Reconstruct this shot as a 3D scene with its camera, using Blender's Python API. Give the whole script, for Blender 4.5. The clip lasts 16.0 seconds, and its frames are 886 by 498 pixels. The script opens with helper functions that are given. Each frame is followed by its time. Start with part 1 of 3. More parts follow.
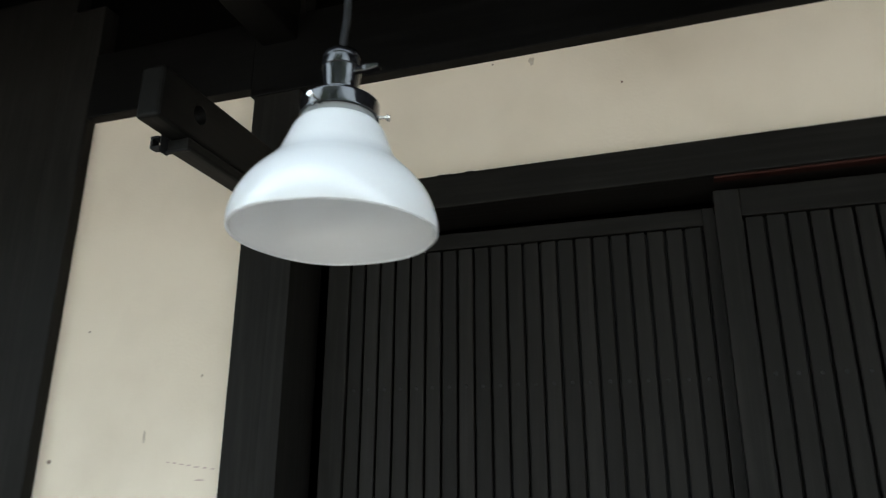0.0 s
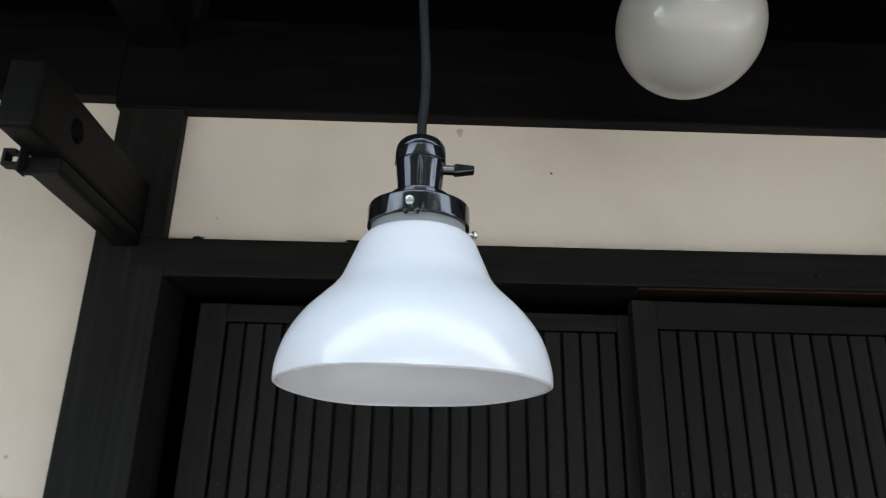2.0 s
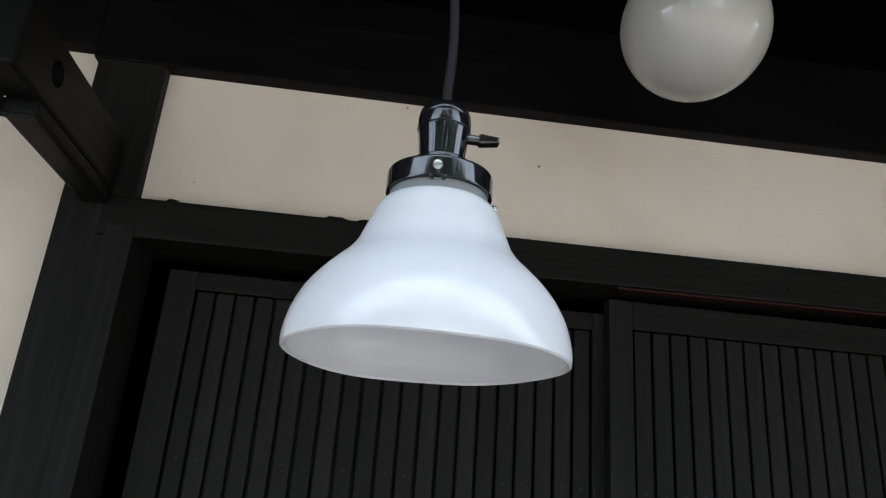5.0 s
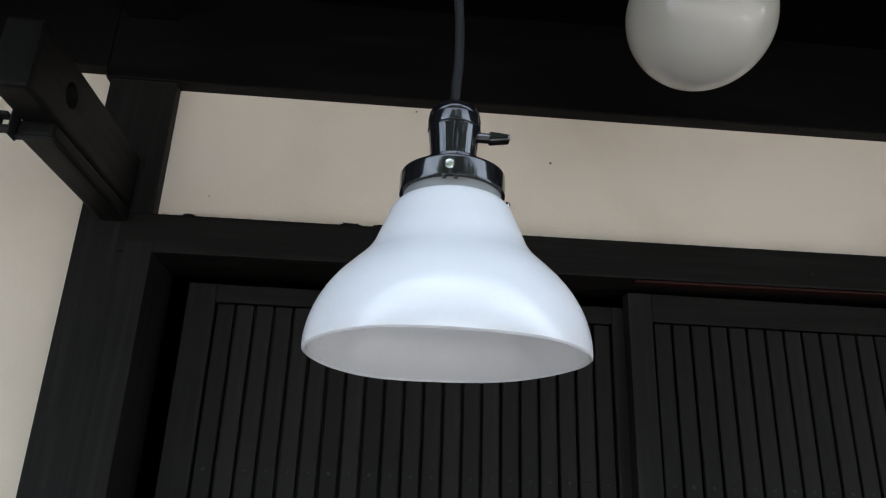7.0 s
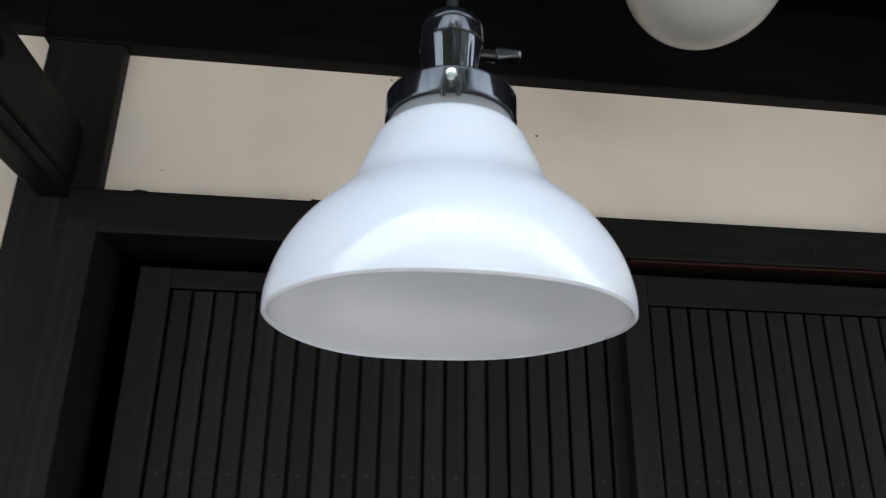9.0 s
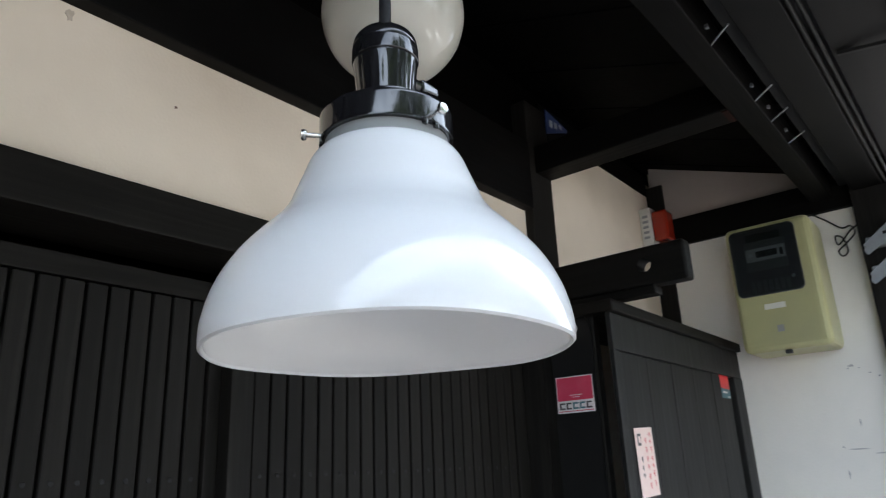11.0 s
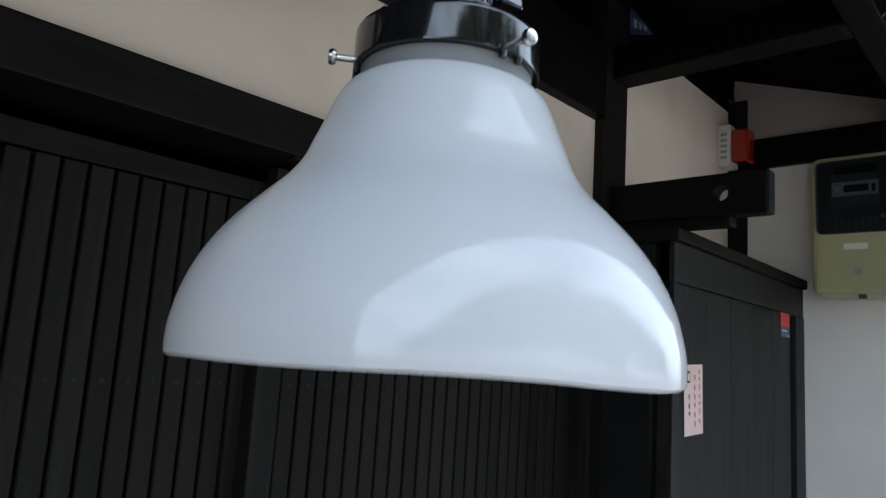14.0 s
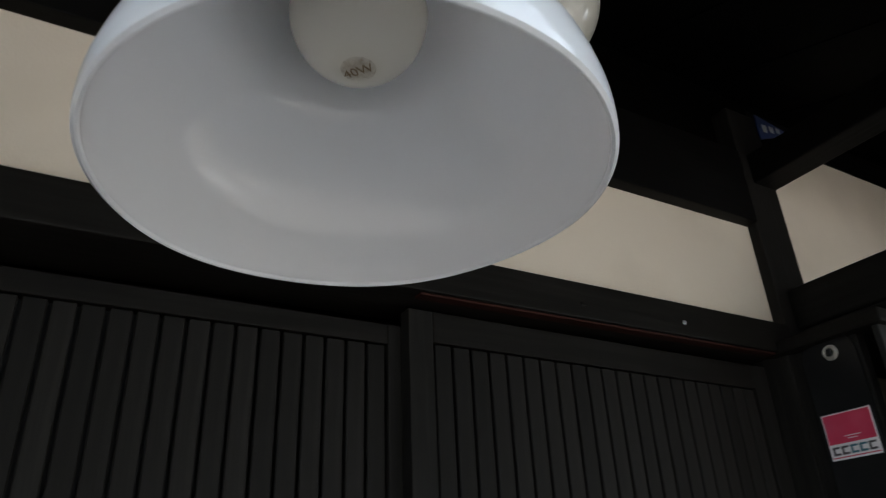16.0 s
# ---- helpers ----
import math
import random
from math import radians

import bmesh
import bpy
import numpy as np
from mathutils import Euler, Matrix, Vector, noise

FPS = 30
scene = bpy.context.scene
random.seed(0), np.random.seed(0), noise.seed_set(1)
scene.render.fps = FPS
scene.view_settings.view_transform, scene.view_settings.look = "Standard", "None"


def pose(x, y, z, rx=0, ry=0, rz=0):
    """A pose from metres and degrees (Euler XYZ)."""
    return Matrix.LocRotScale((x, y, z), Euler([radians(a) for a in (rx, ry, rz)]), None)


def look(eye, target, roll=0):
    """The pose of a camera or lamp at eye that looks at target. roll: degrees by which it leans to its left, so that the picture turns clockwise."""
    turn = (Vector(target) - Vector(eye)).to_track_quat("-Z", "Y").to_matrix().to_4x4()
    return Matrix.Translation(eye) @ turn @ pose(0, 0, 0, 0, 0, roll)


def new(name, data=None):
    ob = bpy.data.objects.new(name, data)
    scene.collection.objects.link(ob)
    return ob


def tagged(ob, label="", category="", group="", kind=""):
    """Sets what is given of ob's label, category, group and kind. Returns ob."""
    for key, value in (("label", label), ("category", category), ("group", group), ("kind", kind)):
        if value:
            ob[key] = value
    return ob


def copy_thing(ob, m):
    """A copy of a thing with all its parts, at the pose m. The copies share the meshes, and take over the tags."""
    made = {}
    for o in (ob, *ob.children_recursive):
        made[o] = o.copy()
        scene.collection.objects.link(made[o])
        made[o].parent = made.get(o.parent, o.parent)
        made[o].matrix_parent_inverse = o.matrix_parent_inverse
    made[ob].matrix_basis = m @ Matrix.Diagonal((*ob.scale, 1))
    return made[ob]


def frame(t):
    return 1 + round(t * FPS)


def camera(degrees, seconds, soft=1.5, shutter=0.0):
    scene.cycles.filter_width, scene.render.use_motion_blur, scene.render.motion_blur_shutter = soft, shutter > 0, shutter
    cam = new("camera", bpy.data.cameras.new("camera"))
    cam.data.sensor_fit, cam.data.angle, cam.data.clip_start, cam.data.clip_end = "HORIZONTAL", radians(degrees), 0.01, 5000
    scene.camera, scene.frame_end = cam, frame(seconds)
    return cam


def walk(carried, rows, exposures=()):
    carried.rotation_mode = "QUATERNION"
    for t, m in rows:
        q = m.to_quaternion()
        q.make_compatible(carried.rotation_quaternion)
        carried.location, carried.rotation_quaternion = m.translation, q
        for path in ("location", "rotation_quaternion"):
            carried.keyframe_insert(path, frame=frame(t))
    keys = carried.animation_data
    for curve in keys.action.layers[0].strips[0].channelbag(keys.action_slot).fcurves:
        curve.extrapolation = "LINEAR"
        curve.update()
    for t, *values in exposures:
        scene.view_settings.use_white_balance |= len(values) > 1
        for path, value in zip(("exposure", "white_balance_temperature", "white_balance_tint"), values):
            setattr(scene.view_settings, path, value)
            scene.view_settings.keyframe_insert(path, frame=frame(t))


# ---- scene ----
cam = camera(64.8, 16.0, soft=1.2, shutter=0.4)
PATH = [
    (0, (0.7593, -1.2955, 1.4045), (0.1757, 0.5194, 2.0091), 0.16),
    (0.5, (0.5352, -1.3202, 1.4918), (0.3275, 0.5857, 2.0612), -0.10),
    (1, (0.4690, -1.3071, 1.5362), (0.4655, 0.6140, 2.0925), -1.54),
    (1.5, (0.4894, -1.2696, 1.5391), (0.4388, 0.6172, 2.2003), 0.10),
    (2, (0.4630, -1.2353, 1.5434), (0.5361, 0.6446, 2.2221), 1.09),
    (2.5, (0.4261, -1.2096, 1.5358), (0.6075, 0.6595, 2.2239), 2.24),
    (3, (0.4175, -1.1931, 1.5286), (0.6435, 0.6679, 2.2255), 3.51),
    (3.5, (0.4253, -1.2006, 1.5352), (0.6453, 0.6717, 2.2034), 4.59),
    (4, (0.4163, -1.2003, 1.5298), (0.6359, 0.6709, 2.2008), 4.83),
    (6.5, (0.4212, -1.2161, 1.5334), (0.5666, 0.6629, 2.2029), 2.97),
    (7, (0.4175, -1.2077, 1.5269), (0.5726, 0.6680, 2.2034), 2.10),
    (7.5, (0.4216, -1.2038, 1.5223), (0.5731, 0.6715, 2.2009), 1.69),
    (8, (0.4198, -1.2049, 1.5290), (0.5704, 0.6755, 2.1934), 1.31),
    (10.3, (0.3281, -0.9280, 1.5298), (1.3417, 0.6349, 2.2578), -1.73),
    (10.5, (0.2801, -0.9585, 1.5428), (1.4918, 0.4698, 2.2439), -2.15),
    (11, (0.1823, -0.9825, 1.5549), (1.6763, 0.1980, 2.1670), -2.46),
    (11.5, (0.1644, -0.9600, 1.5581), (1.6968, 0.1634, 2.1823), -2.44),
    (12, (0.1719, -0.9724, 1.5596), (1.6949, 0.1419, 2.2219), -0.82),
    (12.5, (0.2055, -0.9587, 1.6096), (1.7329, 0.1681, 2.2400), 0.92),
    (13, (0.2611, -0.9244, 1.6794), (1.8282, 0.2482, 2.0905), 1.86),
    (13.5, (0.2608, -0.9224, 1.6694), (1.7917, 0.3439, 1.8991), 3.40),
    (14, (0.2516, -0.9201, 1.6261), (1.7080, 0.4173, 1.9266), 3.82),
    (14.5, (0.2446, -0.9205, 1.5859), (1.6726, 0.3944, 2.0671), 3.57),
    (15, (0.2641, -0.9443, 1.5515), (1.5948, 0.4027, 2.1955), 4.04),
    (15.5, (0.3252, -0.9638, 1.4898), (1.4175, 0.5157, 2.2820), 1.06),
    (16, (0.3721, -0.9368, 1.4732), (1.2900, 0.6012, 2.3705), -2.74),
]
walk(cam, [(t, look(eye, target, roll)) for t, eye, target, roll in PATH], exposures=[(0, 1.95, 6950, 4), (0.5, 1.95, 6850, 6), (1.5, 1.92, 6650, 9), (3, 1.82, 6600, 10), (7, 1.77, 6600, 11), (10.5, 2.08, 6650, 10), (12.5, 2.08, 6750, 11), (13.0, 1.84, 6650, 11), (13.5, 1.64, 6600, 11), (14, 1.42, 6400, 10), (14.5, 1.22, 6300, 11), (15, 1.10, 6400, 10), (15.5, 1.02, 6250, 10), (16, 1.50, 6900, 10)])

# ---- light ----
world = bpy.data.worlds.new("sky")
scene.world = world
world.use_nodes = True
wn = world.node_tree
sky = wn.nodes.new("ShaderNodeTexSky")
sky.sky_type, sky.sun_disc = "NISHITA", False
SUN_UP, SUN_TURN = radians(52), radians(35)
sky.sun_elevation, sky.sun_rotation = SUN_UP, SUN_TURN
sky.air_density, sky.dust_density = 1.0, 4.0
coords = wn.nodes.new("ShaderNodeTexCoord")
cloud = wn.nodes.new("ShaderNodeTexNoise")
cloud.inputs["Scale"].default_value, cloud.inputs["Detail"].default_value, cloud.inputs["Roughness"].default_value = 2.2, 8, 0.6
wn.links.new(coords.outputs["Generated"], cloud.inputs["Vector"])
cover = wn.nodes.new("ShaderNodeMapRange")
cover.inputs[1].default_value, cover.inputs[2].default_value, cover.inputs[3].default_value, cover.inputs[4].default_value = 0.40, 0.62, 0.25, 1.0
wn.links.new(cloud.outputs[0], cover.inputs[0])
veil = wn.nodes.new("ShaderNodeMix")
veil.data_type = "RGBA"
veil.inputs[7].default_value = (7.9, 9.4, 11.5, 1)
wn.links.new(cover.outputs[0], veil.inputs[0])
wn.links.new(sky.outputs[0], veil.inputs[6])
wn.links.new(veil.outputs[2], wn.nodes["Background"].inputs[0])
wn.nodes["Background"].inputs[1].default_value = 0.15
sun = new("sun", bpy.data.lights.new("sun", "SUN"))
sun.data.energy, sun.data.angle, sun.data.color = 2.5, radians(3), (1.0, 0.95, 0.88)
sun_way = Vector((math.sin(SUN_TURN) * math.cos(SUN_UP), math.cos(SUN_TURN) * math.cos(SUN_UP), math.sin(SUN_UP)))
sun.matrix_world = look(sun_way * 30, (0, 0, 0))


# ---- materials ----
def material(name, colour, rough=0.5, metal=0.0, spots=0.0, spot_colour=None, scale=6.0, grain=0.0, grain_axis=2,
             bump=0.0, bump_scale=120.0, coat=0.0, vary=0.0, spec=0.5):
    """A surface with large stains, fine grain, relief and some change from piece to piece."""
    mat = bpy.data.materials.new(name)
    mat.use_nodes = True
    nt = mat.node_tree
    bsdf = nt.nodes["Principled BSDF"]
    bsdf.inputs["Roughness"].default_value, bsdf.inputs["Metallic"].default_value = rough, metal
    bsdf.inputs["Coat Weight"].default_value = coat
    bsdf.inputs["Specular IOR Level"].default_value = spec
    coords = nt.nodes.new("ShaderNodeTexCoord")
    base = nt.nodes.new("ShaderNodeRGB")
    base.outputs[0].default_value = (*colour, 1)
    out = base.outputs[0]

    def mixed(a, b, fac, kind="MIX"):
        m = nt.nodes.new("ShaderNodeMix")
        m.data_type, m.blend_type = "RGBA", kind
        nt.links.new(fac, m.inputs[0])
        nt.links.new(a, m.inputs[6])
        if isinstance(b, tuple):
            m.inputs[7].default_value = (*b, 1)
        else:
            nt.links.new(b, m.inputs[7])
        return m.outputs[2]

    def ramp(source, lo, hi, top):
        r = nt.nodes.new("ShaderNodeMapRange")
        r.inputs[1].default_value, r.inputs[2].default_value, r.inputs[4].default_value = lo, hi, top
        nt.links.new(source, r.inputs[0])
        return r.outputs[0]

    if spots:
        n = nt.nodes.new("ShaderNodeTexNoise")
        n.inputs["Scale"].default_value, n.inputs["Detail"].default_value = scale, 6
        nt.links.new(coords.outputs["Object"], n.inputs["Vector"])
        out = mixed(out, spot_colour or tuple(c * 0.6 for c in colour), ramp(n.outputs[0], 0.45, 0.75, spots))
    relief = None
    if grain:
        mapping = nt.nodes.new("ShaderNodeMapping")
        stretch = [90.0, 90.0, 90.0]
        stretch[grain_axis] = 4.0
        mapping.inputs["Scale"].default_value = stretch
        nt.links.new(coords.outputs["Object"], mapping.inputs[0])
        n = nt.nodes.new("ShaderNodeTexNoise")
        n.inputs["Scale"].default_value, n.inputs["Detail"].default_value = 1.0, 5
        nt.links.new(mapping.outputs[0], n.inputs["Vector"])
        out = mixed(out, tuple(min(1, c * 2.2 + 0.004) for c in colour), ramp(n.outputs[0], 0.45, 0.8, grain))
        relief = n.outputs[0]
        nt.links.new(ramp(n.outputs[0], 0.2, 0.9, 0.25), bsdf.inputs["Roughness"])
        add = nt.nodes.new("ShaderNodeMath")
        add.operation = "ADD"
        add.inputs[1].default_value = rough - 0.1
        nt.links.new(bsdf.inputs["Roughness"].links[0].from_socket, add.inputs[0])
        nt.links.new(add.outputs[0], bsdf.inputs["Roughness"])
    if vary:
        info = nt.nodes.new("ShaderNodeObjectInfo")
        out = mixed(out, tuple(c * 0.45 for c in colour), ramp(info.outputs["Random"], 0.0, 1.0, vary))
    nt.links.new(out, bsdf.inputs["Base Color"])
    if bump:
        if relief is None:
            n = nt.nodes.new("ShaderNodeTexNoise")
            n.inputs["Scale"].default_value, n.inputs["Detail"].default_value = bump_scale, 4
            nt.links.new(coords.outputs["Object"], n.inputs["Vector"])
            relief = n.outputs[0]
        b = nt.nodes.new("ShaderNodeBump")
        b.inputs["Strength"].default_value, b.inputs["Distance"].default_value = bump, 0.002
        nt.links.new(relief, b.inputs["Height"])
        nt.links.new(b.outputs[0], bsdf.inputs["Normal"])
    return mat


PLASTER = material("plaster", (0.77, 0.675, 0.55), 0.85, spots=0.6, spot_colour=(0.60, 0.51, 0.40), scale=3.0, bump=0.25, bump_scale=160)
PLASTER_EAST = material("plaster_east", (0.81, 0.77, 0.695), 0.85, spots=0.4, spot_colour=(0.62, 0.60, 0.56), scale=4.0, bump=0.25, bump_scale=140)
SCUFF = material("grey_scuff", (0.42, 0.40, 0.38), 0.9, spots=0.7, spot_colour=(0.66, 0.63, 0.59), scale=70)
# browner plaster; the deep eave shade is darkened into its colour
PLASTER_SHADED = material("plaster_shaded", (0.40, 0.345, 0.31), 0.9, spots=0.5, spot_colour=(0.30, 0.26, 0.24), scale=4.0, bump=0.25, bump_scale=140)
MARK = material("dirt_mark", (0.20, 0.13, 0.10), 0.9, spots=0.6, spot_colour=(0.45, 0.38, 0.33), scale=60)
STREAK = material("reddish_streak", (0.52, 0.38, 0.33), 0.9, spots=0.6, spot_colour=(0.64, 0.54, 0.46), scale=120)
MARK_FAINT = material("faint_mark", (0.50, 0.42, 0.33), 0.9, spots=0.6, spot_colour=(0.64, 0.56, 0.47), scale=90)
WOOD = material("dark_wood", (0.0125, 0.0116, 0.0104), 0.52, grain=0.55, grain_axis=2, bump=0.25, spots=0.5, scale=9, spec=0.075)
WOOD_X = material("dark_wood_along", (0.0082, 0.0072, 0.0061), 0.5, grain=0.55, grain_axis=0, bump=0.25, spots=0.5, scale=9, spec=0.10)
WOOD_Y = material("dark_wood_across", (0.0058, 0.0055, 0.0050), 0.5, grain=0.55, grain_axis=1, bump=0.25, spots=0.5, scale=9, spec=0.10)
SLAT = material("slat_wood", (0.0138, 0.0126, 0.0111), 0.55, grain=0.6, grain_axis=2, bump=0.3, vary=0.6, spec=0.10)
PLANK = material("plank_wood", (0.0125, 0.0125, 0.0120), 0.5, grain=0.5, grain_axis=2, bump=0.3, vary=0.4, spots=0.5, scale=5, spec=0.2)
# shaded copies of the dark wood for beams high under the eaves
BEAM_SHADED = material("shaded_beam_wood", (0.0024, 0.0022, 0.0020), 0.55, grain=0.5, grain_axis=0, bump=0.25, spots=0.5, scale=9, spec=0.1)
BEAM_SHADED_Y = material("shaded_beam_wood_across", (0.0030, 0.0027, 0.0024), 0.55, grain=0.5, grain_axis=1, bump=0.25, spots=0.5, scale=9, spec=0.09)
# dark timber taken down to near black, carrying the shade under the roof
SOFFIT_SHADED = material("shaded_soffit_wood", (0.0016, 0.0015, 0.0014), 0.6, grain=0.5, grain_axis=1, bump=0.3, spec=0.03)
BLACK = material("black_gap", (0.006, 0.006, 0.006), 0.8)
RED_RAIL = material("bare_red_wood", (0.022, 0.0065, 0.0045), 0.6, grain=0.5, grain_axis=0, spots=0.8, spot_colour=(0.010, 0.007, 0.006), scale=14, spec=0.1)
# grey paint lowered to near black, with the eave gloom in its colour
GREY_METAL_SHADED = material("painted_grey_shaded", (0.0030, 0.0030, 0.0030), 0.55, spots=0.4, scale=12, bump=0.08, bump_scale=60, spec=0.12)
PLATE_BLACK = material("plate_enamel", (0.010, 0.010, 0.010), 0.34, spots=0.4, spot_colour=(0.022, 0.022, 0.023), scale=9, bump=0.06, bump_scale=40, spec=0.35)
BAKELITE = material("black_bakelite", (0.008, 0.008, 0.009), 0.12, coat=0.4)
RUBBER = material("cable_rubber", (0.013, 0.013, 0.014), 0.6, bump=0.15, bump_scale=400, spec=0.15)
KEY_METAL = material("lock_nickel", (0.55, 0.53, 0.47), 0.35, metal=0.5)
STEEL = material("screw_steel", (0.75, 0.74, 0.71), 0.22, metal=1.0)
GALV = material("galvanised_steel", (0.30, 0.32, 0.33), 0.45, metal=0.4, spots=0.5, scale=30)
# grey stands for the shade's white glass neck in the holder's shadow
NECK_SHADED = material("shaded_neck_glass", (0.21, 0.22, 0.22), 0.6)
METER = material("meter_enamel", (0.42, 0.405, 0.205), 0.38, spots=0.5, spot_colour=(0.33, 0.31, 0.19), scale=8, bump=0.05)
METER_DARK = material("meter_works", (0.030, 0.032, 0.034), 0.4)
METER_DIM = material("meter_dim", (0.060, 0.063, 0.066), 0.45)
METER_GREY = material("meter_grey", (0.28, 0.29, 0.29), 0.45)
PALE = material("pale_label", (0.70, 0.69, 0.62), 0.6)
ORANGE = material("orange_lens", (0.30, 0.018, 0.006), 0.18, coat=0.3)
WHITE_PLASTIC = material("white_plastic", (0.70, 0.69, 0.63), 0.4, spots=0.3, scale=20)
CRIMSON = material("sticker_crimson", (0.62, 0.055, 0.11), 0.35, spots=0.3, spot_colour=(0.7, 0.14, 0.2), scale=30)
SCARLET = material("sticker_scarlet", (0.72, 0.018, 0.02), 0.35)
TEAL = material("sticker_teal", (0.05, 0.16, 0.19), 0.4)
PAPER = material("sticker_paper", (0.80, 0.77, 0.76), 0.5, spots=0.2, scale=40)
PINK_PAPER = material("pink_paper", (0.80, 0.62, 0.57), 0.6, spots=0.3, spot_colour=(0.74, 0.5, 0.45), scale=25)
INK = material("ink_grey", (0.09, 0.08, 0.08), 0.6)
INK_RED = material("ink_red", (0.62, 0.10, 0.11), 0.6)
BLUE = material("blue_plate", (0.022, 0.038, 0.11), 0.4)
BROWN_INK = material("brown_stamp", (0.24, 0.17, 0.10), 0.6)
GROUND = material("ground_gravel", (0.235, 0.219, 0.202), 0.9, spots=0.6, spot_colour=(0.18, 0.165, 0.15), scale=2.0, bump=0.6, bump_scale=40)
# pale reflector stone for the added slabs in the yard
GLINT_SLAB = material("glint_stone", (0.62, 0.60, 0.56), 0.8, spots=0.5, spot_colour=(0.46, 0.44, 0.40), scale=5, bump=0.4, bump_scale=50)
TILE = material("roof_tile", (0.10, 0.105, 0.11), 0.5, spots=0.4, scale=3)
BARK = material("bark", (0.10, 0.075, 0.055), 0.9, bump=0.6, bump_scale=30)
LEAF = material("leaf", (0.07, 0.11, 0.035), 0.55, vary=0.5)
STAIN = material("bulb_stain", (0.56, 0.51, 0.42), 0.4, spots=0.8, spot_colour=(0.32, 0.25, 0.16), scale=300)
BULB = material("frosted_bulb", (0.70, 0.655, 0.56), 0.25)


def milk_glass(name, colour, through_colour, glow, rough):
    """Opal glass: white body that lets some light through, under a clear gloss."""
    mat = bpy.data.materials.new(name)
    mat.use_nodes = True
    nt = mat.node_tree
    bsdf = nt.nodes["Principled BSDF"]
    bsdf.inputs["Roughness"].default_value = rough
    bsdf.inputs["IOR"].default_value = 1.66
    n = nt.nodes.new("ShaderNodeTexNoise")
    n.inputs["Scale"].default_value, n.inputs["Detail"].default_value = 14, 3
    c = nt.nodes.new("ShaderNodeTexCoord")
    nt.links.new(c.outputs["Object"], n.inputs["Vector"])
    m = nt.nodes.new("ShaderNodeMix")
    m.data_type = "RGBA"
    nt.links.new(n.outputs[0], m.inputs[0])
    m.inputs[6].default_value, m.inputs[7].default_value = (*colour, 1), (*(v * 0.96 for v in colour), 1)
    nt.links.new(m.outputs[2], bsdf.inputs["Base Color"])
    thin = nt.nodes.new("ShaderNodeBsdfTranslucent")
    thin.inputs[0].default_value = (*through_colour, 1)
    both = nt.nodes.new("ShaderNodeMixShader")
    both.inputs[0].default_value = glow
    nt.links.new(bsdf.outputs[0], both.inputs[1])
    nt.links.new(thin.outputs[0], both.inputs[2])
    nt.links.new(both.outputs[0], nt.nodes["Material Output"].inputs[0])
    return mat


OPAL = milk_glass("opal_glass", (0.835, 0.865, 0.88), (0.93, 0.86, 0.82), 0.29, 0.004)
GLOBE = milk_glass("globe_glass", (0.54, 0.52, 0.455), (0.54, 0.51, 0.44), 0.08, 0.01)

pane = bpy.data.materials.new("clear_pane")
pane.use_nodes = True
pane.node_tree.nodes["Principled BSDF"].inputs["Transmission Weight"].default_value = 1.0
pane.node_tree.nodes["Principled BSDF"].inputs["Roughness"].default_value = 0.03
pane.node_tree.nodes["Principled BSDF"].inputs["Base Color"].default_value = (0.75, 0.78, 0.78, 1)


# ---- building helpers ----
def mesh(name, bm, mat, smooth=False):
    me = bpy.data.meshes.new(name)
    bm.normal_update()
    for e in bm.edges:
        e.smooth = len(e.link_faces) == 2 and e.calc_face_angle(0) < 0.55
    bm.to_mesh(me)
    bm.free()
    me.materials.append(mat)
    if smooth:
        for p in me.polygons:
            p.use_smooth = True
    return me


def thing(name, label="", category="", group="", kind="", at=(0, 0, 0)):
    ob = new(name)
    ob.location = at
    ob.empty_display_size = 0.05
    return tagged(ob, label, category, group, kind)


def part(name, bm, mat, parent, label="", smooth=False):
    ob = new(name, mesh(name, bm, mat, smooth))
    ob.parent = parent
    return tagged(ob, label)


def solid(name, bm, mat, label="", category="", kind="", group="", smooth=False):
    return tagged(new(name, mesh(name, bm, mat, smooth)), label, category, group, kind)


def box(x0, x1, y0, y1, z0, z1, bevel=0.0, segments=2, bm=None):
    bm = bm or bmesh.new()
    made = bmesh.ops.create_cube(bm, size=1.0)
    for v in made["verts"]:
        v.co = Vector((x0 + (v.co.x + 0.5) * (x1 - x0), y0 + (v.co.y + 0.5) * (y1 - y0), z0 + (v.co.z + 0.5) * (z1 - z0)))
    if bevel:
        edges = {e for v in made["verts"] for e in v.link_edges}
        bmesh.ops.bevel(bm, geom=list(edges), offset=bevel, segments=segments, affect="EDGES", profile=0.6)
    return bm


def lathe(profile, steps=64, bm=None, m=None, close=False):
    """Turns (radius, height) pairs round z."""
    bm = bm or bmesh.new()
    rings = []
    for r, z in profile:
        if r < 1e-5:
            rings.append([bm.verts.new((0, 0, z))] * steps)
        else:
            rings.append([bm.verts.new((r * math.cos(2 * math.pi * k / steps), r * math.sin(2 * math.pi * k / steps), z)) for k in range(steps)])
    pairs = list(zip(rings, rings[1:])) + ([(rings[-1], rings[0])] if close else [])
    for a, b in pairs:
        for k in range(steps):
            face = []
            for v in (a[k], a[(k + 1) % steps], b[(k + 1) % steps], b[k]):
                if v not in face:
                    face.append(v)
            if len(face) > 2:
                bm.faces.new(face)
    if m is not None:
        bmesh.ops.transform(bm, matrix=m, verts=list({v for ring in rings for v in ring}))
    bmesh.ops.recalc_face_normals(bm, faces=bm.faces)
    return bm


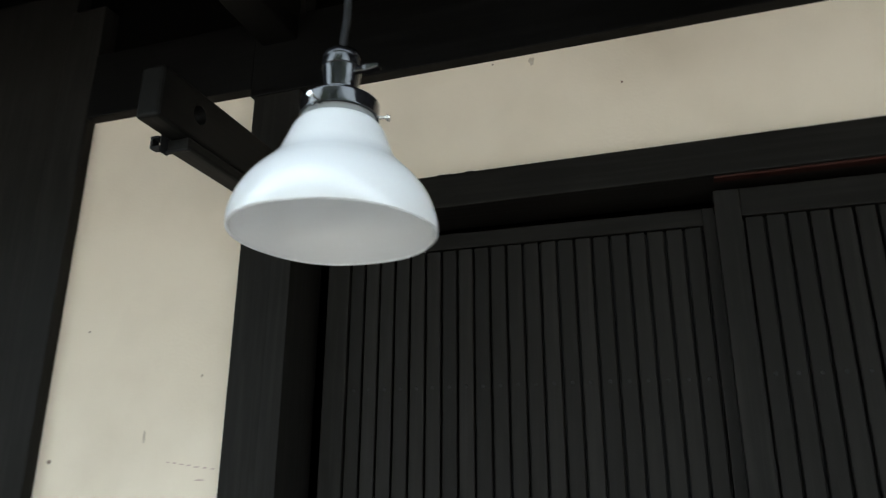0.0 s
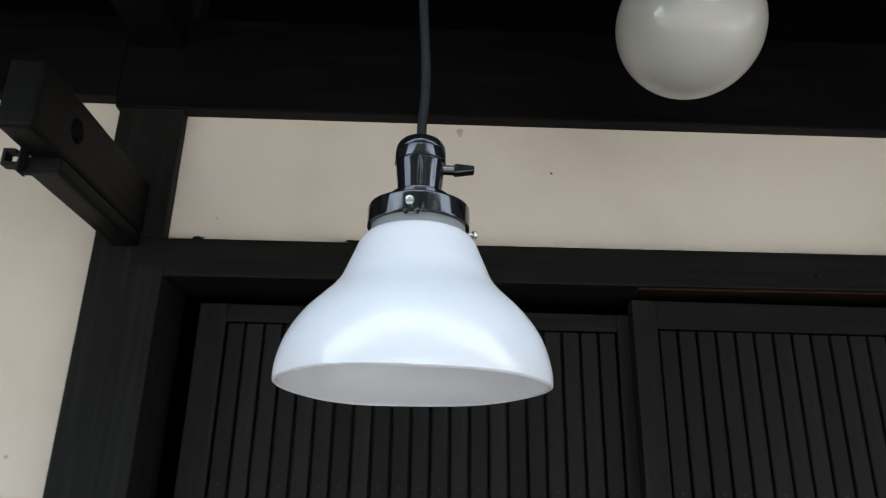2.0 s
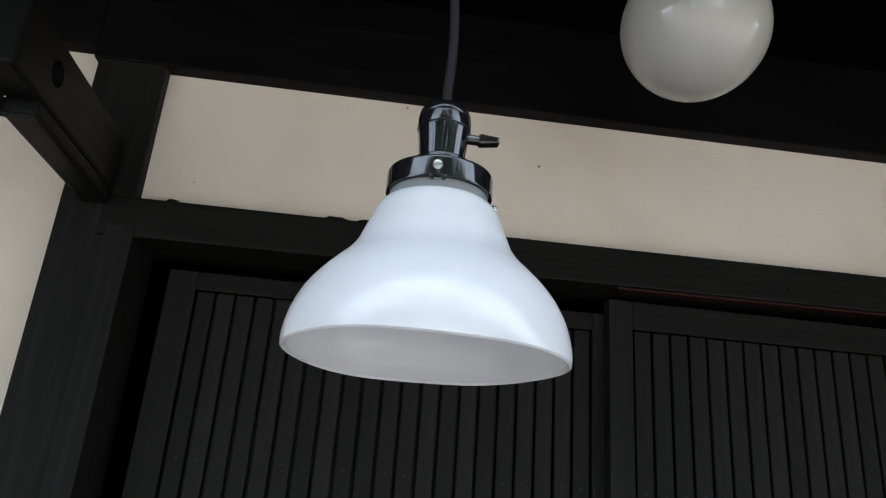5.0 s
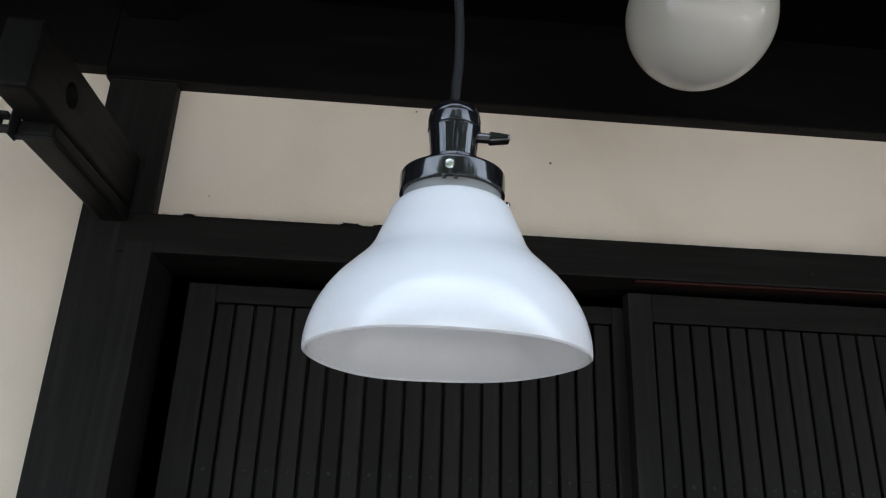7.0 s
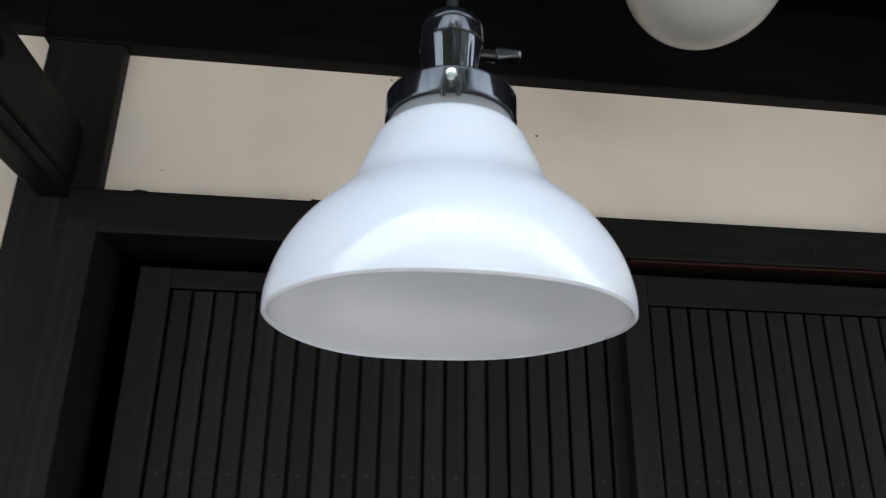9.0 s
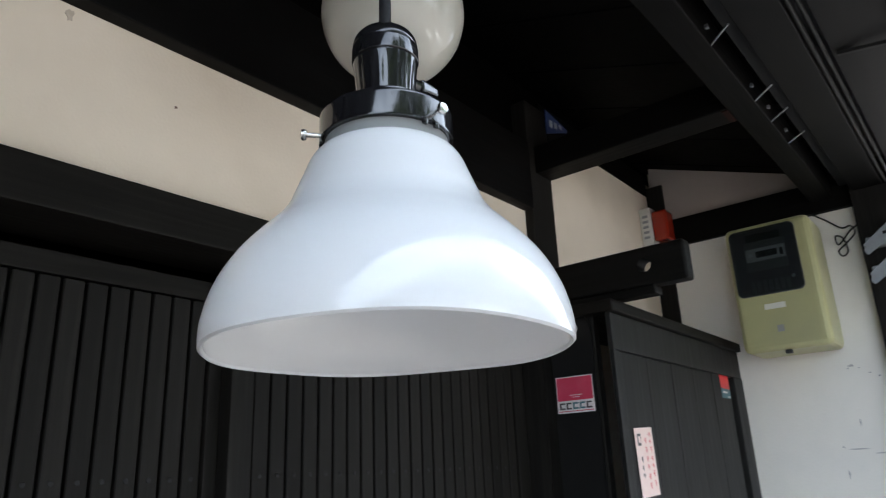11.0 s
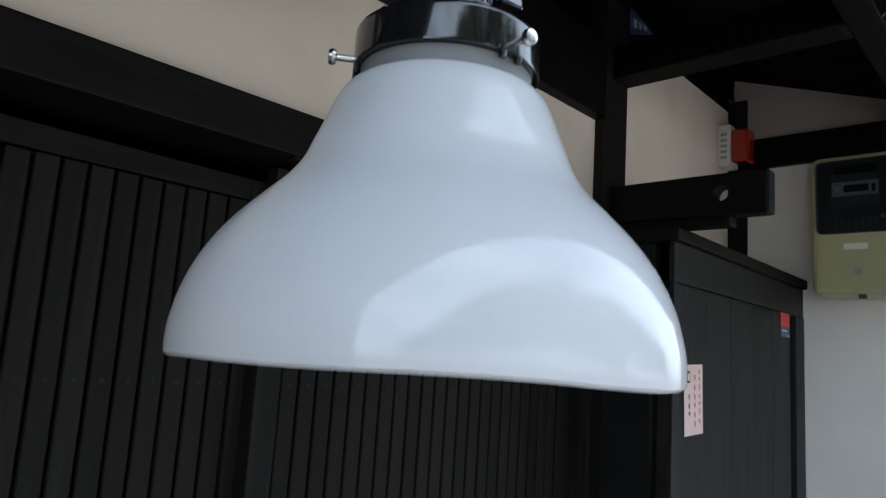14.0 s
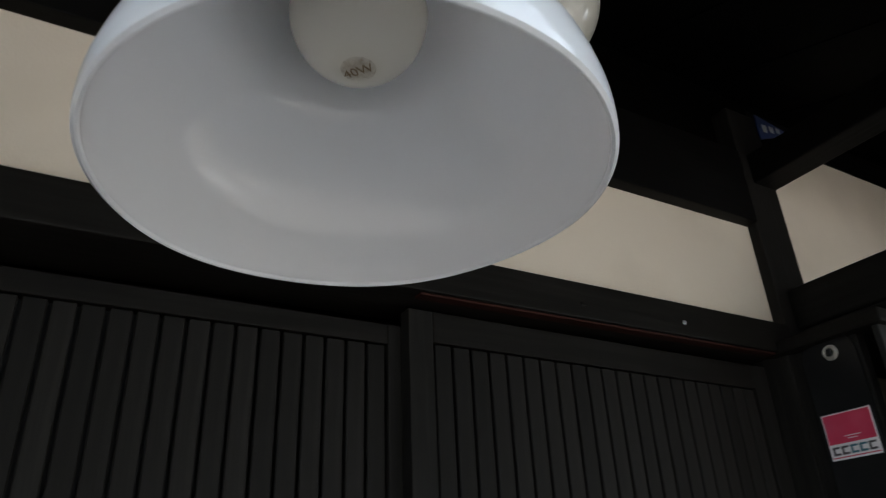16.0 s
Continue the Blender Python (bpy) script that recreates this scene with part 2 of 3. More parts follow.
def smooth_line(points, n=8):
    """A Catmull-Rom line through the points."""
    pts = [Vector(p) for p in points]
    pts = [2 * pts[0] - pts[1]] + pts + [2 * pts[-1] - pts[-2]]
    out = []
    for a, b, c, d in zip(pts, pts[1:], pts[2:], pts[3:]):
        for k in range(n):
            t = k / n
            out.append(0.5 * ((2 * b) + (c - a) * t + (2 * a - 5 * b + 4 * c - d) * t * t + (3 * b - a - 3 * c + d) * t ** 3))
    return out + [pts[-2]]


def tube(points, radius, sides=10, bm=None):
    bm = bm or bmesh.new()
    rings = []
    up = Vector((0.3, 0.2, 0.93))
    for i, p in enumerate(points):
        way = (points[min(i + 1, len(points) - 1)] - points[max(i - 1, 0)]).normalized()
        a = way.cross(up)
        a = a.normalized() if a.length > 1e-3 else way.orthogonal().normalized()
        b = way.cross(a)
        r = radius(i / (len(points) - 1)) if callable(radius) else radius
        rings.append([bm.verts.new(p + r * (math.cos(2 * math.pi * k / sides) * a + math.sin(2 * math.pi * k / sides) * b)) for k in range(sides)])
    for p, q in zip(rings, rings[1:]):
        for k in range(sides):
            bm.faces.new((p[k], p[(k + 1) % sides], q[(k + 1) % sides], q[k]))
    bm.faces.new(rings[0][::-1])
    bm.faces.new(rings[-1])
    bmesh.ops.recalc_face_normals(bm, faces=bm.faces)
    return bm


# ---- ground and the house ----
def lean(bm):
    """The old frame has settled a little towards the west."""
    for v in bm.verts:
        v.co.z += 0.0088 * v.co.x
    return bm


def soffit_z(y):
    return 2.712 + 0.355 * y


solid("ground", box(-60, 60, -80, 60, -0.3, 0.0), GROUND, "pale gravel yard in front of the old house", "ground", "structure")

# unseen bright slabs, added to throw glints onto the shade's inner side
slabs = thing("pavement", "unseen pale slabs added for glints inside the lamp shade", "paving", kind="structure")
for x, y, w, d, turn in ((5.2, -3.7, 2.8, 1.1, 14), (0.7, -6.4, 1.3, 0.7, -5), (2.5, -3.1, 1.2, 0.6, 22), (-1.2, -6.6, 1.0, 0.6, 4)):
    bm = box(-w / 2, w / 2, -d / 2, d / 2, 0.004, 0.03, 0.008)
    bmesh.ops.transform(bm, matrix=pose(x, y, 0, 0, 0, turn), verts=bm.verts)
    part("slab", bm, GLINT_SLAB, slabs)

wall = thing("wall_north", "cream plaster wall between dark timber posts", "wall", kind="structure")
part("plaster_panel", box(0.0, 1.82, 0.0, 0.10, 1.96, 2.30), PLASTER, wall)
part("plaster_panel", box(-0.66, -0.08, 0.0, 0.10, 0.25, 2.30), PLASTER, wall)
part("plaster_panel", box(1.90, 2.84, 0.0, 0.10, 0.25, 2.64), PLASTER, wall)
part("plinth", box(-14.0, 2.9, -0.01, 0.10, 0.0, 0.25, 0.004), GROUND, wall)
part("side_boarding", box(-14.0, -0.735, -0.02, 0.10, 0.25, 2.9), WOOD, wall)
part("upper_boarding", box(-14.0, 2.9, 0.02, 0.10, 2.30, 3.0), SOFFIT_SHADED, wall)
# black sheet added indoors so the door gaps open onto darkness
part("room_lining", box(-1.6, 2.85, 1.60, 1.66, 0.0, 3.2), BLACK, wall)

east = thing("wall_east", "off-white plaster side wall with scuffs", "wall", kind="structure")
part("plaster_panel", box(2.770, 2.90, -0.735, -0.02, 0.0, 2.40), PLASTER_EAST, east)
# upper panel split off so its colour can hold the eave shade
part("plaster_panel", box(2.772, 2.90, -0.735, -0.02, 2.40, 2.74), PLASTER_SHADED, east, "brownish plaster above the beam, darkened for the eave shade")


def post(name, x0, x1, y0, y1, label):
    return solid(name, box(x0, x1, y0, y1, 0.02, 2.62, 0.004), WOOD, label, "post", "structure")


post("post_1", -0.122, 0.0, -0.028, 0.12, "square dark-stained timber post beside the sliding doors")
post("post_2", 1.815, 1.938, -0.028, 0.12, "square dark-stained timber post carrying the eave beam")
post("post_3", -0.735, -0.622, -0.030, 0.12, "square dark-stained timber post at the plaster wall")
post("post_4", 2.764, 2.88, -0.068, 0.12, "dark timber corner post behind the alarm")
post("post_5", 2.72, 2.86, -0.832, -0.702, "dark timber post with metal brackets screwed on")

for x0, x1, side in ((-0.034, 0.013, 1), (1.775, 1.822, 2)):
    solid("trim_%d" % side, box(x0, x1, -0.036, 0.105, 0.02, 1.930, 0.003), WOOD, "dark timber door jamb", "jamb", "structure")

kamoi = thing("door_lintel", "dark timber lintel with a worn red-brown groove over the doors", "lintel", kind="structure")
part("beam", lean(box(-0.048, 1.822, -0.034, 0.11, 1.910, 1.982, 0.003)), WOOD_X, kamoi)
part("groove_edge", lean(box(0.87, 1.77, -0.026, -0.004, 1.9060, 1.9115, 0.002)), RED_RAIL, kamoi, "bare reddish groove edge")

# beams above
solid("trim_9", box(-0.622, -0.1302, -0.032, 0.06, 2.2730, 2.46, 0.003), BEAM_SHADED, "dark timber beam over the tall plaster panel", "beam", "structure")
solid("trim_3", lean(box(-0.13, 1.815, -0.032, 0.06, 2.2510, 2.46, 0.003)), BEAM_SHADED, "dark timber beam over the plaster band", "beam", "structure")
solid("trim_4", box(1.94, 2.764, -0.004, 0.06, 2.584, 2.67, 0.002), BEAM_SHADED, "dark timber rail under the eaves", "beam", "structure")
solid("trim_5", box(1.850, 1.938, -0.5808, 0.0, 2.390, 2.476, 0.005), BEAM_SHADED_Y, "dark timber tie beam from post to purlin", "beam", "structure")
solid("trim_6", box(-14.0, 2.82, -0.648, -0.581, 2.390, 2.475, 0.004), BEAM_SHADED, "dark eave purlin with a worn edge", "beam", "structure")
solid("trim_7", box(-0.11, -0.015, -0.5808, 0.0, 2.386, 2.50, 0.005), BEAM_SHADED_Y, "dark timber tie beam", "beam", "structure")
solid("trim_8", box(2.745, 2.88, -0.715, -0.055, 2.352, 2.458, 0.004), BEAM_SHADED_Y, "dark timber beam across the side wall", "beam", "structure")

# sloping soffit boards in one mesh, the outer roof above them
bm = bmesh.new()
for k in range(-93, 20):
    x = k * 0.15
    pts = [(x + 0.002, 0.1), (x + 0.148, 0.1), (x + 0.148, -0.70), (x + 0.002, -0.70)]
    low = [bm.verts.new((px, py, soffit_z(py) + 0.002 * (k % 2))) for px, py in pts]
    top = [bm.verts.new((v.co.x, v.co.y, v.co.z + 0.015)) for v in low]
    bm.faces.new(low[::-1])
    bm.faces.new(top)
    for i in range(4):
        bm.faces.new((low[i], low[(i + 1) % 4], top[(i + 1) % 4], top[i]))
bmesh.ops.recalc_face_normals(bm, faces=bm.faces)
solid("ceiling", bm, SOFFIT_SHADED, "dark timber boards under the eaves, set near black for shade", "ceiling", "structure")
bm = bmesh.new()
low = [bm.verts.new(p) for p in ((-14.2, -1.06, soffit_z(-1.06) + 0.06), (4.6, -1.06, soffit_z(-1.06) + 0.06), (4.6, 4.0, soffit_z(4.0) + 0.06), (-14.2, 4.0, soffit_z(4.0) + 0.06))]
top = [bm.verts.new(v.co + Vector((0, 0, 0.10))) for v in low]
bm.faces.new(low[::-1]), bm.faces.new(top)
for i in range(4):
    bm.faces.new((low[i], low[(i + 1) % 4], top[(i + 1) % 4], top[i]))
bmesh.ops.recalc_face_normals(bm, faces=bm.faces)
solid("roof", bm, TILE, "dark grey tiled roof over the eaves", "roof", "structure")
solid("wall_back", box(-14.0, 3.0, 3.6, 3.75, 0.0, 4.0), PLASTER, "plain rear wall of the house", "wall", "structure")
solid("wall_west", box(-14.1, -13.98, -0.1, 3.7, 0.0, 3.8), WOOD, "plain dark boarded side wall", "wall", "structure")
# added out of view; blocks the western sky in the lamp shade's reflection
wing = thing("wall_wing", "unseen dark boarded wall added to end the sky reflection", "wall", kind="structure")
part("boarding", box(-3.75, -3.45, -1.20, -0.03, 0.0, 2.36), WOOD, wing)
part("gable_boarding", box(-3.75, -3.45, -1.80, -1.20, 0.0, 3.3), WOOD, wing)
solid("wall_far_east", box(2.86, 2.98, -0.2, 3.7, 0.0, 3.8), PLASTER, "plain plaster wall of the house", "wall", "structure")


# ---- sliding doors ----
def sliding_door(name, x0, x1, y, first, pitch, count, top, label):
    door = thing(name, label, "door", kind="structure", group="sliding doors")
    zt = top
    part("stile", box(x0, first - 0.002, y, y + 0.030, 0.06, zt, 0.002), WOOD, door)
    part("stile", box(first + pitch * count + 0.002, x1, y, y + 0.030, 0.06, zt, 0.002), WOOD, door)
    part("top_rail", box(first - 0.002, first + pitch * count + 0.002, y, y + 0.030, 1.851, zt, 0.002), WOOD_X, door)
    part("bottom_rail", box(first - 0.002, first + pitch * count + 0.002, y, y + 0.030, 0.06, 0.20, 0.002), WOOD_X, door)
    part("backing", box(first - 0.002, first + pitch * count + 0.002, y + 0.024, y + 0.029, 0.20, 1.851), BLACK, door)
    slat = mesh("slat", box(0.0027, pitch - 0.0027, 0.0, 0.014, 0.20, 1.849, 0.0015, 1), SLAT)
    nail = mesh("nail", lathe([(0.0, 0.0016), (0.0034, 0.0012), (0.0048, 0.0)], 12, m=pose(0, 0, 0, 90)), BLACK, True)
    for k in range(count):
        s = new("slat", slat)
        s.parent, s.location = door, (first + pitch * k, y + 0.003 + 0.0008 * random.random(), 0)
        n = new("nail", nail)
        n.parent, n.location = s, (pitch / 2, 0.0005, 1.563)
    return door


sliding_door("door_1", 0.060, 0.915, 0.050, 0.113, 0.0349, 21, 1.885, "dark slatted timber sliding door, closed, in the rear track")
sliding_door("door_2", 0.868, 1.760, 0.014, 0.915, 0.0361, 22, 1.905, "dark slatted timber sliding door, closed, in the front track")


# ---- brackets on the posts ----
def post_bracket(at, label):
    b = thing("timber_bracket", label, "bracket", group="timber brackets on the posts", at=at)
    arm = box(-0.025, 0.025, -0.424, -0.029, 1.986, 2.089, 0.010, 4)
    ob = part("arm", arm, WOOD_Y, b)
    cutter = lathe([(0.0, -0.1), (0.019, -0.1), (0.019, 0.1), (0.0, 0.1)], 24, m=pose(0, -0.316, 2.040, 0, 90, 0))
    hole = bpy.data.meshes.new("hole")
    cutter.to_mesh(hole)
    cutter.free()
    tool = bpy.data.objects.new("hole", hole)
    scene.collection.objects.link(tool)
    cut = ob.modifiers.new("hole", "BOOLEAN")
    cut.operation, cut.solver, cut.object = "DIFFERENCE", "EXACT", tool
    bpy.context.view_layer.update()
    made = bpy.data.meshes.new_from_object(ob.evaluated_get(bpy.context.evaluated_depsgraph_get()))
    ob.modifiers.clear()
    ob.data = made
    bpy.data.objects.remove(tool)
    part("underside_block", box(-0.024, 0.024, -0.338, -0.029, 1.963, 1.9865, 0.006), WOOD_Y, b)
    return b


west_bracket = post_bracket((-0.061, 0, 0), "dark timber bracket arm with a bored hole and cable hook")
tagged(copy_thing(west_bracket, pose(1.8775, 0, 0.003)), "dark timber bracket arm with a bored hole through it")


# ---- bell pendant lamp ----
LX, LY, RIM = 0.4632, -0.7207, 1.6172
lamp = thing("pendant_lamp", "white milk-glass bell pendant lamp on a black cable", "pendant lamp", at=(LX, LY, RIM))
outer = [(0.1010, 0.0035), (0.1013, 0.008), (0.1006, 0.0165), (0.0972, 0.030), (0.0912, 0.043), (0.0832, 0.0545), (0.0735, 0.065), (0.0642, 0.0745), (0.0578, 0.0835), (0.0538, 0.093), (0.0494, 0.104), (0.0460, 0.1125), (0.0424, 0.1178), (0.0388, 0.1202), (0.0362, 0.1212), (0.0345, 0.128), (0.0340, 0.136)]
fine = [tuple(p)[:2] for p in smooth_line([(r, z, 0) for r, z in outer], 5)]
inner = [(r - 0.0030, z + (0.0 if i else 0.0005)) for i, (r, z) in enumerate(fine)]
bm = lathe([(fine[0][0] - 0.0015, 0.0024)] + fine + inner[::-1] + [(fine[0][0] - 0.0024, 0.0028)], 144, close=True)
for v in bm.verts:
    if v.co.z < 0.03:
        a = math.atan2(v.co.y, v.co.x)
        v.co.z += (0.03 - v.co.z) / 0.03 * (0.0009 * math.sin(2 * a + 0.6) + 0.0005 * math.sin(5 * a))
part("shade", bm, OPAL, lamp, "glossy white milk-glass bell shade", True)
part("gallery_ring", lathe([(0.0372, 0.1275), (0.0399, 0.1275), (0.0404, 0.1278), (0.0405, 0.1283), (0.0405, 0.1290), (0.0405, 0.1422), (0.0404, 0.1434), (0.0400, 0.1442), (0.0392, 0.1446), (0.0384, 0.1447), (0.0268, 0.1456), (0.0256, 0.1457), (0.0249, 0.1460), (0.0246, 0.1467), (0.0246, 0.1474), (0.0244, 0.1541), (0.0242, 0.1549), (0.0237, 0.1553), (0.0230, 0.1554), (0.0170, 0.1555)], 72), BAKELITE, lamp, "glossy black shade holder", True)
# neck of the glass shade, its shadow given as a grey sleeve
part("gasket", lathe([(0.0350, 0.1205), (0.0366, 0.1207), (0.0370, 0.1250), (0.0374, 0.1290), (0.0350, 0.1292)], 64), NECK_SHADED, lamp, "glass neck under the holder, greyed for its shadow", True)
flutes = lathe([(0.0230, 0.1551), (0.0182, 0.1553), (0.0177, 0.1556), (0.0175, 0.1564), (0.0176, 0.1584), (0.0183, 0.1664), (0.0193, 0.1754), (0.0202, 0.1824), (0.0203, 0.1830), (0.0199, 0.1834), (0.0199, 0.1840), (0.0207, 0.1842), (0.0210, 0.1846), (0.0210, 0.1852), (0.0209, 0.1932), (0.0208, 0.1938), (0.0205, 0.1941), (0.0199, 0.1942), (0.0199, 0.1947), (0.0203, 0.1950), (0.0204, 0.1956), (0.0202, 0.1974), (0.0196, 0.1997), (0.0184, 0.2020), (0.0166, 0.2040), (0.0138, 0.2058), (0.0100, 0.2072), (0.0062, 0.2080), (0.0, 0.2082)], 176)
for v in flutes.verts:
    if 0.1575 < v.co.z < 0.1822:
        k = 1 + 0.007 * math.cos(22 * math.atan2(v.co.y, v.co.x))
        v.co.x, v.co.y = v.co.x * k, v.co.y * k
body = part("socket", flutes, BAKELITE, lamp, "glossy black fluted bakelite lamp socket", True)
body.data.set_sharp_from_angle(angle=radians(28))
part("switch_stem", lathe([(0.0, 0.0), (0.0040, 0.0), (0.0040, 0.012), (0.0, 0.012)], 16, m=pose(0.0170, -0.003, 0.1790, 0, 90, 0)), BAKELITE, body)
bm = box(0.0270, 0.0440, -0.0075, 0.0015, 0.1746, 0.1836, 0.002)
for v in bm.verts:
    if v.co.x > 0.038:
        v.co.z = 0.1803 + (v.co.z - 0.1803) * 0.6
part("switch_key", bm, BAKELITE, body, "black turn key of the switch")
for k in range(3):
    turn = pose(0, 0, 0.1315, 0, 0, -98 + 120 * k)
    part("thumb_screw", lathe([(0.0, 0.0335), (0.0014, 0.0335), (0.0014, 0.0475), (0.0030, 0.0480), (0.0035, 0.0495), (0.0030, 0.0510), (0.0, 0.0515)], 16, m=turn @ pose(0, 0, 0, 0, 90, 0)), STEEL, lamp, "small steel clamping screw", True)
    for side in (-1, 1):
        foot = box(0.0385, 0.0404, side * 0.0042 - 0.0015, side * 0.0042 + 0.0015, 0.1248, 0.1284, 0.0004)
        bmesh.ops.transform(foot, matrix=pose(0, 0, 0, 0, 0, -98 + 120 * k), verts=foot.verts)
        part("ring_foot", foot, BAKELITE, lamp)
part("top_screw", lathe([(0.0, 0.0), (0.0016, 0.0), (0.0016, 0.0035), (0.0034, 0.0038), (0.0036, 0.0058), (0.0, 0.0064)], 14, m=pose(-0.0290, 0.0080, 0.1448)), STEEL, lamp, "small steel screw on the holder", True)
cord = smooth_line([(0, 0, 0.204), (0.0005, 0.0, 0.225), (0.0022, 0.0015, 0.250), (0.0020, 0.001, 0.285), (0.0, 0.0, 0.315), (-0.0027, -0.001, 0.370), (-0.004, 0.0, 0.48), (-0.004, 0.0, 0.60), (-0.004, 0.0, 0.775)], 8)
part("cable", tube(cord, 0.0040, 12), RUBBER, lamp, "black rubber cable", True)
part("ceiling_hook", lathe([(0.0, 0.770), (0.022, 0.770), (0.024, 0.774), (0.0, 0.776)], 24, m=pose(-0.004, 0, 0)), BAKELITE, lamp)
bulb = part("bulb", lathe([tuple(p)[:2] for p in smooth_line([(0.0, 0.0595, 0), (0.013, 0.0620, 0), (0.0245, 0.0715, 0), (0.0305, 0.0865, 0), (0.029, 0.1015, 0), (0.021, 0.116, 0), (0.0150, 0.128, 0), (0.0135, 0.145, 0)], 5)], 48), BULB, lamp, "frosted white light bulb", True)
txt = bpy.data.curves.new("bulb_stamp", "FONT")
txt.body, txt.size, txt.extrude, txt.align_x, txt.align_y = "40W", 0.0068, 0.0001, "CENTER", "CENTER"
stamp_ob = bpy.data.objects.new("stamp", txt)
scene.collection.objects.link(stamp_ob)
bpy.context.view_layer.update()
stamp_mesh = bpy.data.meshes.new_from_object(stamp_ob.evaluated_get(bpy.context.evaluated_depsgraph_get()))
bpy.data.objects.remove(stamp_ob)
stamp_mesh.materials.clear()
stamp_mesh.materials.append(BROWN_INK)
stamp = new("stamp", stamp_mesh)
stamp.parent, stamp.matrix_local = bulb, pose(0.0, 0.0, 0.0591, 180, 0, -50)
part("stamp_patch", lathe([(0.0, 0.05935), (0.0060, 0.0600), (0.0078, 0.0605), (0.0078, 0.0609), (0.0, 0.0600)], 32), STAIN, bulb, "faded brown printed patch")

# ---- globe pendant ----
globe = thing("globe_lamp", "cream opal glass globe pendant lamp under the eaves", "pendant lamp", at=(0.8688, -0.3609, 2.2354))
ball = [(0.1108 * math.sin(radians(a)), -0.1108 * math.cos(radians(a))) for a in range(0, 157, 4)]
part("glass_globe", lathe(ball, 72), GLOBE, globe, "glossy cream opal globe", True)
part("neck_ring", lathe([(0.044, 0.100), (0.050, 0.102), (0.050, 0.124), (0.040, 0.132), (0.0, 0.134)], 40), BAKELITE, globe, "black holder ring", True)
part("rod", lathe([(0.009, 0.13), (0.009, 0.340), (0.0, 0.340)], 16), BAKELITE, globe, "", True)


# ---- timber cupboard at the side wall ----
cup = thing("door_cupboard", "dark stained plank cupboard for storm shutters beside the post", "cupboard")
part("side_panel", box(1.782, 1.810, -0.192, -0.030, 0.04, 1.920, 0.003), WOOD, cup)
part("top_board", box(1.752, 2.768, -0.262, 0.0, 1.920, 1.950, 0.005), WOOD_X, cup)
part("top_rail", box(1.764, 2.766, -0.2480, -0.234, 1.827, 1.9195, 0.003), PLANK, cup)
part("stile", box(1.764, 1.800, -0.2475, -0.236, 0.04, 1.8265, 0.002), PLANK, cup)
part("stile", box(2.672, 2.766, -0.2505, -0.225, 0.04, 1.8265, 0.003), PLANK, cup)
w = (2.640 - 1.800) / 5
plank = mesh("plank", box(0.0007, w - 0.0007, -0.242, -0.226, 0.04, 1.8265, 0.002, 1), PLANK)
for k in range(5):
    p = new("plank", plank)
    p.parent, p.location = cup, (1.800 + w * k, 0.0008 * (k % 2), 0)

plate = thing("lock_plate", "dark metal lock cover plate with a key cylinder", "lock plate")
bm = bmesh.new()
ring = [(-0.186, 0.9), (-0.068, 0.9)] + [(-0.127 + 0.059 * math.cos(a), 1.889 + 0.048 * math.sin(a)) for a in [math.pi * k / 14 for k in range(15)]]
front = [bm.verts.new((1.7740, y, z)) for y, z in ring]
back = [bm.verts.new((1.7815, y, z)) for y, z in ring]
bm.faces.new(front), bm.faces.new(back[::-1])
for i in range(len(ring)):
    bm.faces.new((front[i], back[i], back[(i + 1) % len(ring)], front[(i + 1) % len(ring)]))
bmesh.ops.recalc_face_normals(bm, faces=bm.faces)
part("cover", bm, PLATE_BLACK, plate)
part("key_rose", lathe([(0.0095, 0.0050), (0.0110, 0.0062), (0.0150, 0.0050), (0.0165, 0.0), (0.0, 0.0)], 32, m=pose(1.7740, -0.134, 1.895, 0, -90, 0)), KEY_METAL, plate, "bright nickel ring round the key cylinder", True)
part("key_cylinder", lathe([(0.0, 0.0045), (0.0080, 0.0045), (0.0088, 0.0036), (0.0088, 0.0), (0.0, 0.0)], 24, m=pose(1.7740, -0.134, 1.895, 0, -90, 0)), STEEL, plate, "steel key cylinder", True)
part("keyhole", box(1.7686, 1.7696, -0.1362, -0.1318, 1.8890, 1.9010), BLACK, plate)


# ---- stickers ----
def sheet(parent, name, mat, plane, at, a0, a1, b0, b1, lift=0.0):
    """A thin printed field; on a face looking along -x or -y."""
    t = 0.0007
    if plane == "x":
        bm = box(at - lift - t, at - lift, a0, a1, b0, b1)
    else:
        bm = box(a0, a1, at - lift - t, at - lift, b0, b1)
    return part(name, bm, mat, parent)


st = thing("security_sticker", "crimson and white square security sticker on the lock plate", "sticker")
sheet(st, "backing", PAPER, "x", 1.7738, -0.1780, -0.0745, 1.6855, 1.7755)
sheet(st, "colour_field", CRIMSON, "x", 1.7738, -0.1755, -0.0770, 1.7160, 1.7730, 0.0008)
sheet(st, "red_rule", CRIMSON, "x", 1.7738, -0.1755, -0.0770, 1.6890, 1.6910, 0.0008)
for k in range(5):
    y1 = -0.0805 - k * 0.0187
    sheet(st, "mark", TEAL if k in (2, 3) else INK, "x", 1.7738, y1 - 0.0155, y1, 1.6945, 1.6985, 0.0008)
    sheet(st, "mark", TEAL if k in (2, 3) else INK, "x", 1.7738, y1 - 0.0155, y1, 1.7070, 1.7110, 0.0008)
    sheet(st, "mark", TEAL if k in (2, 3) else INK, "x", 1.7738, y1 - 0.0050, y1 - 0.0005 , 1.6985, 1.7070, 0.0008)
sheet(st, "small_print", PAPER, "x", 1.7738, -0.1470, -0.1120, 1.7280, 1.7295, 0.0016)
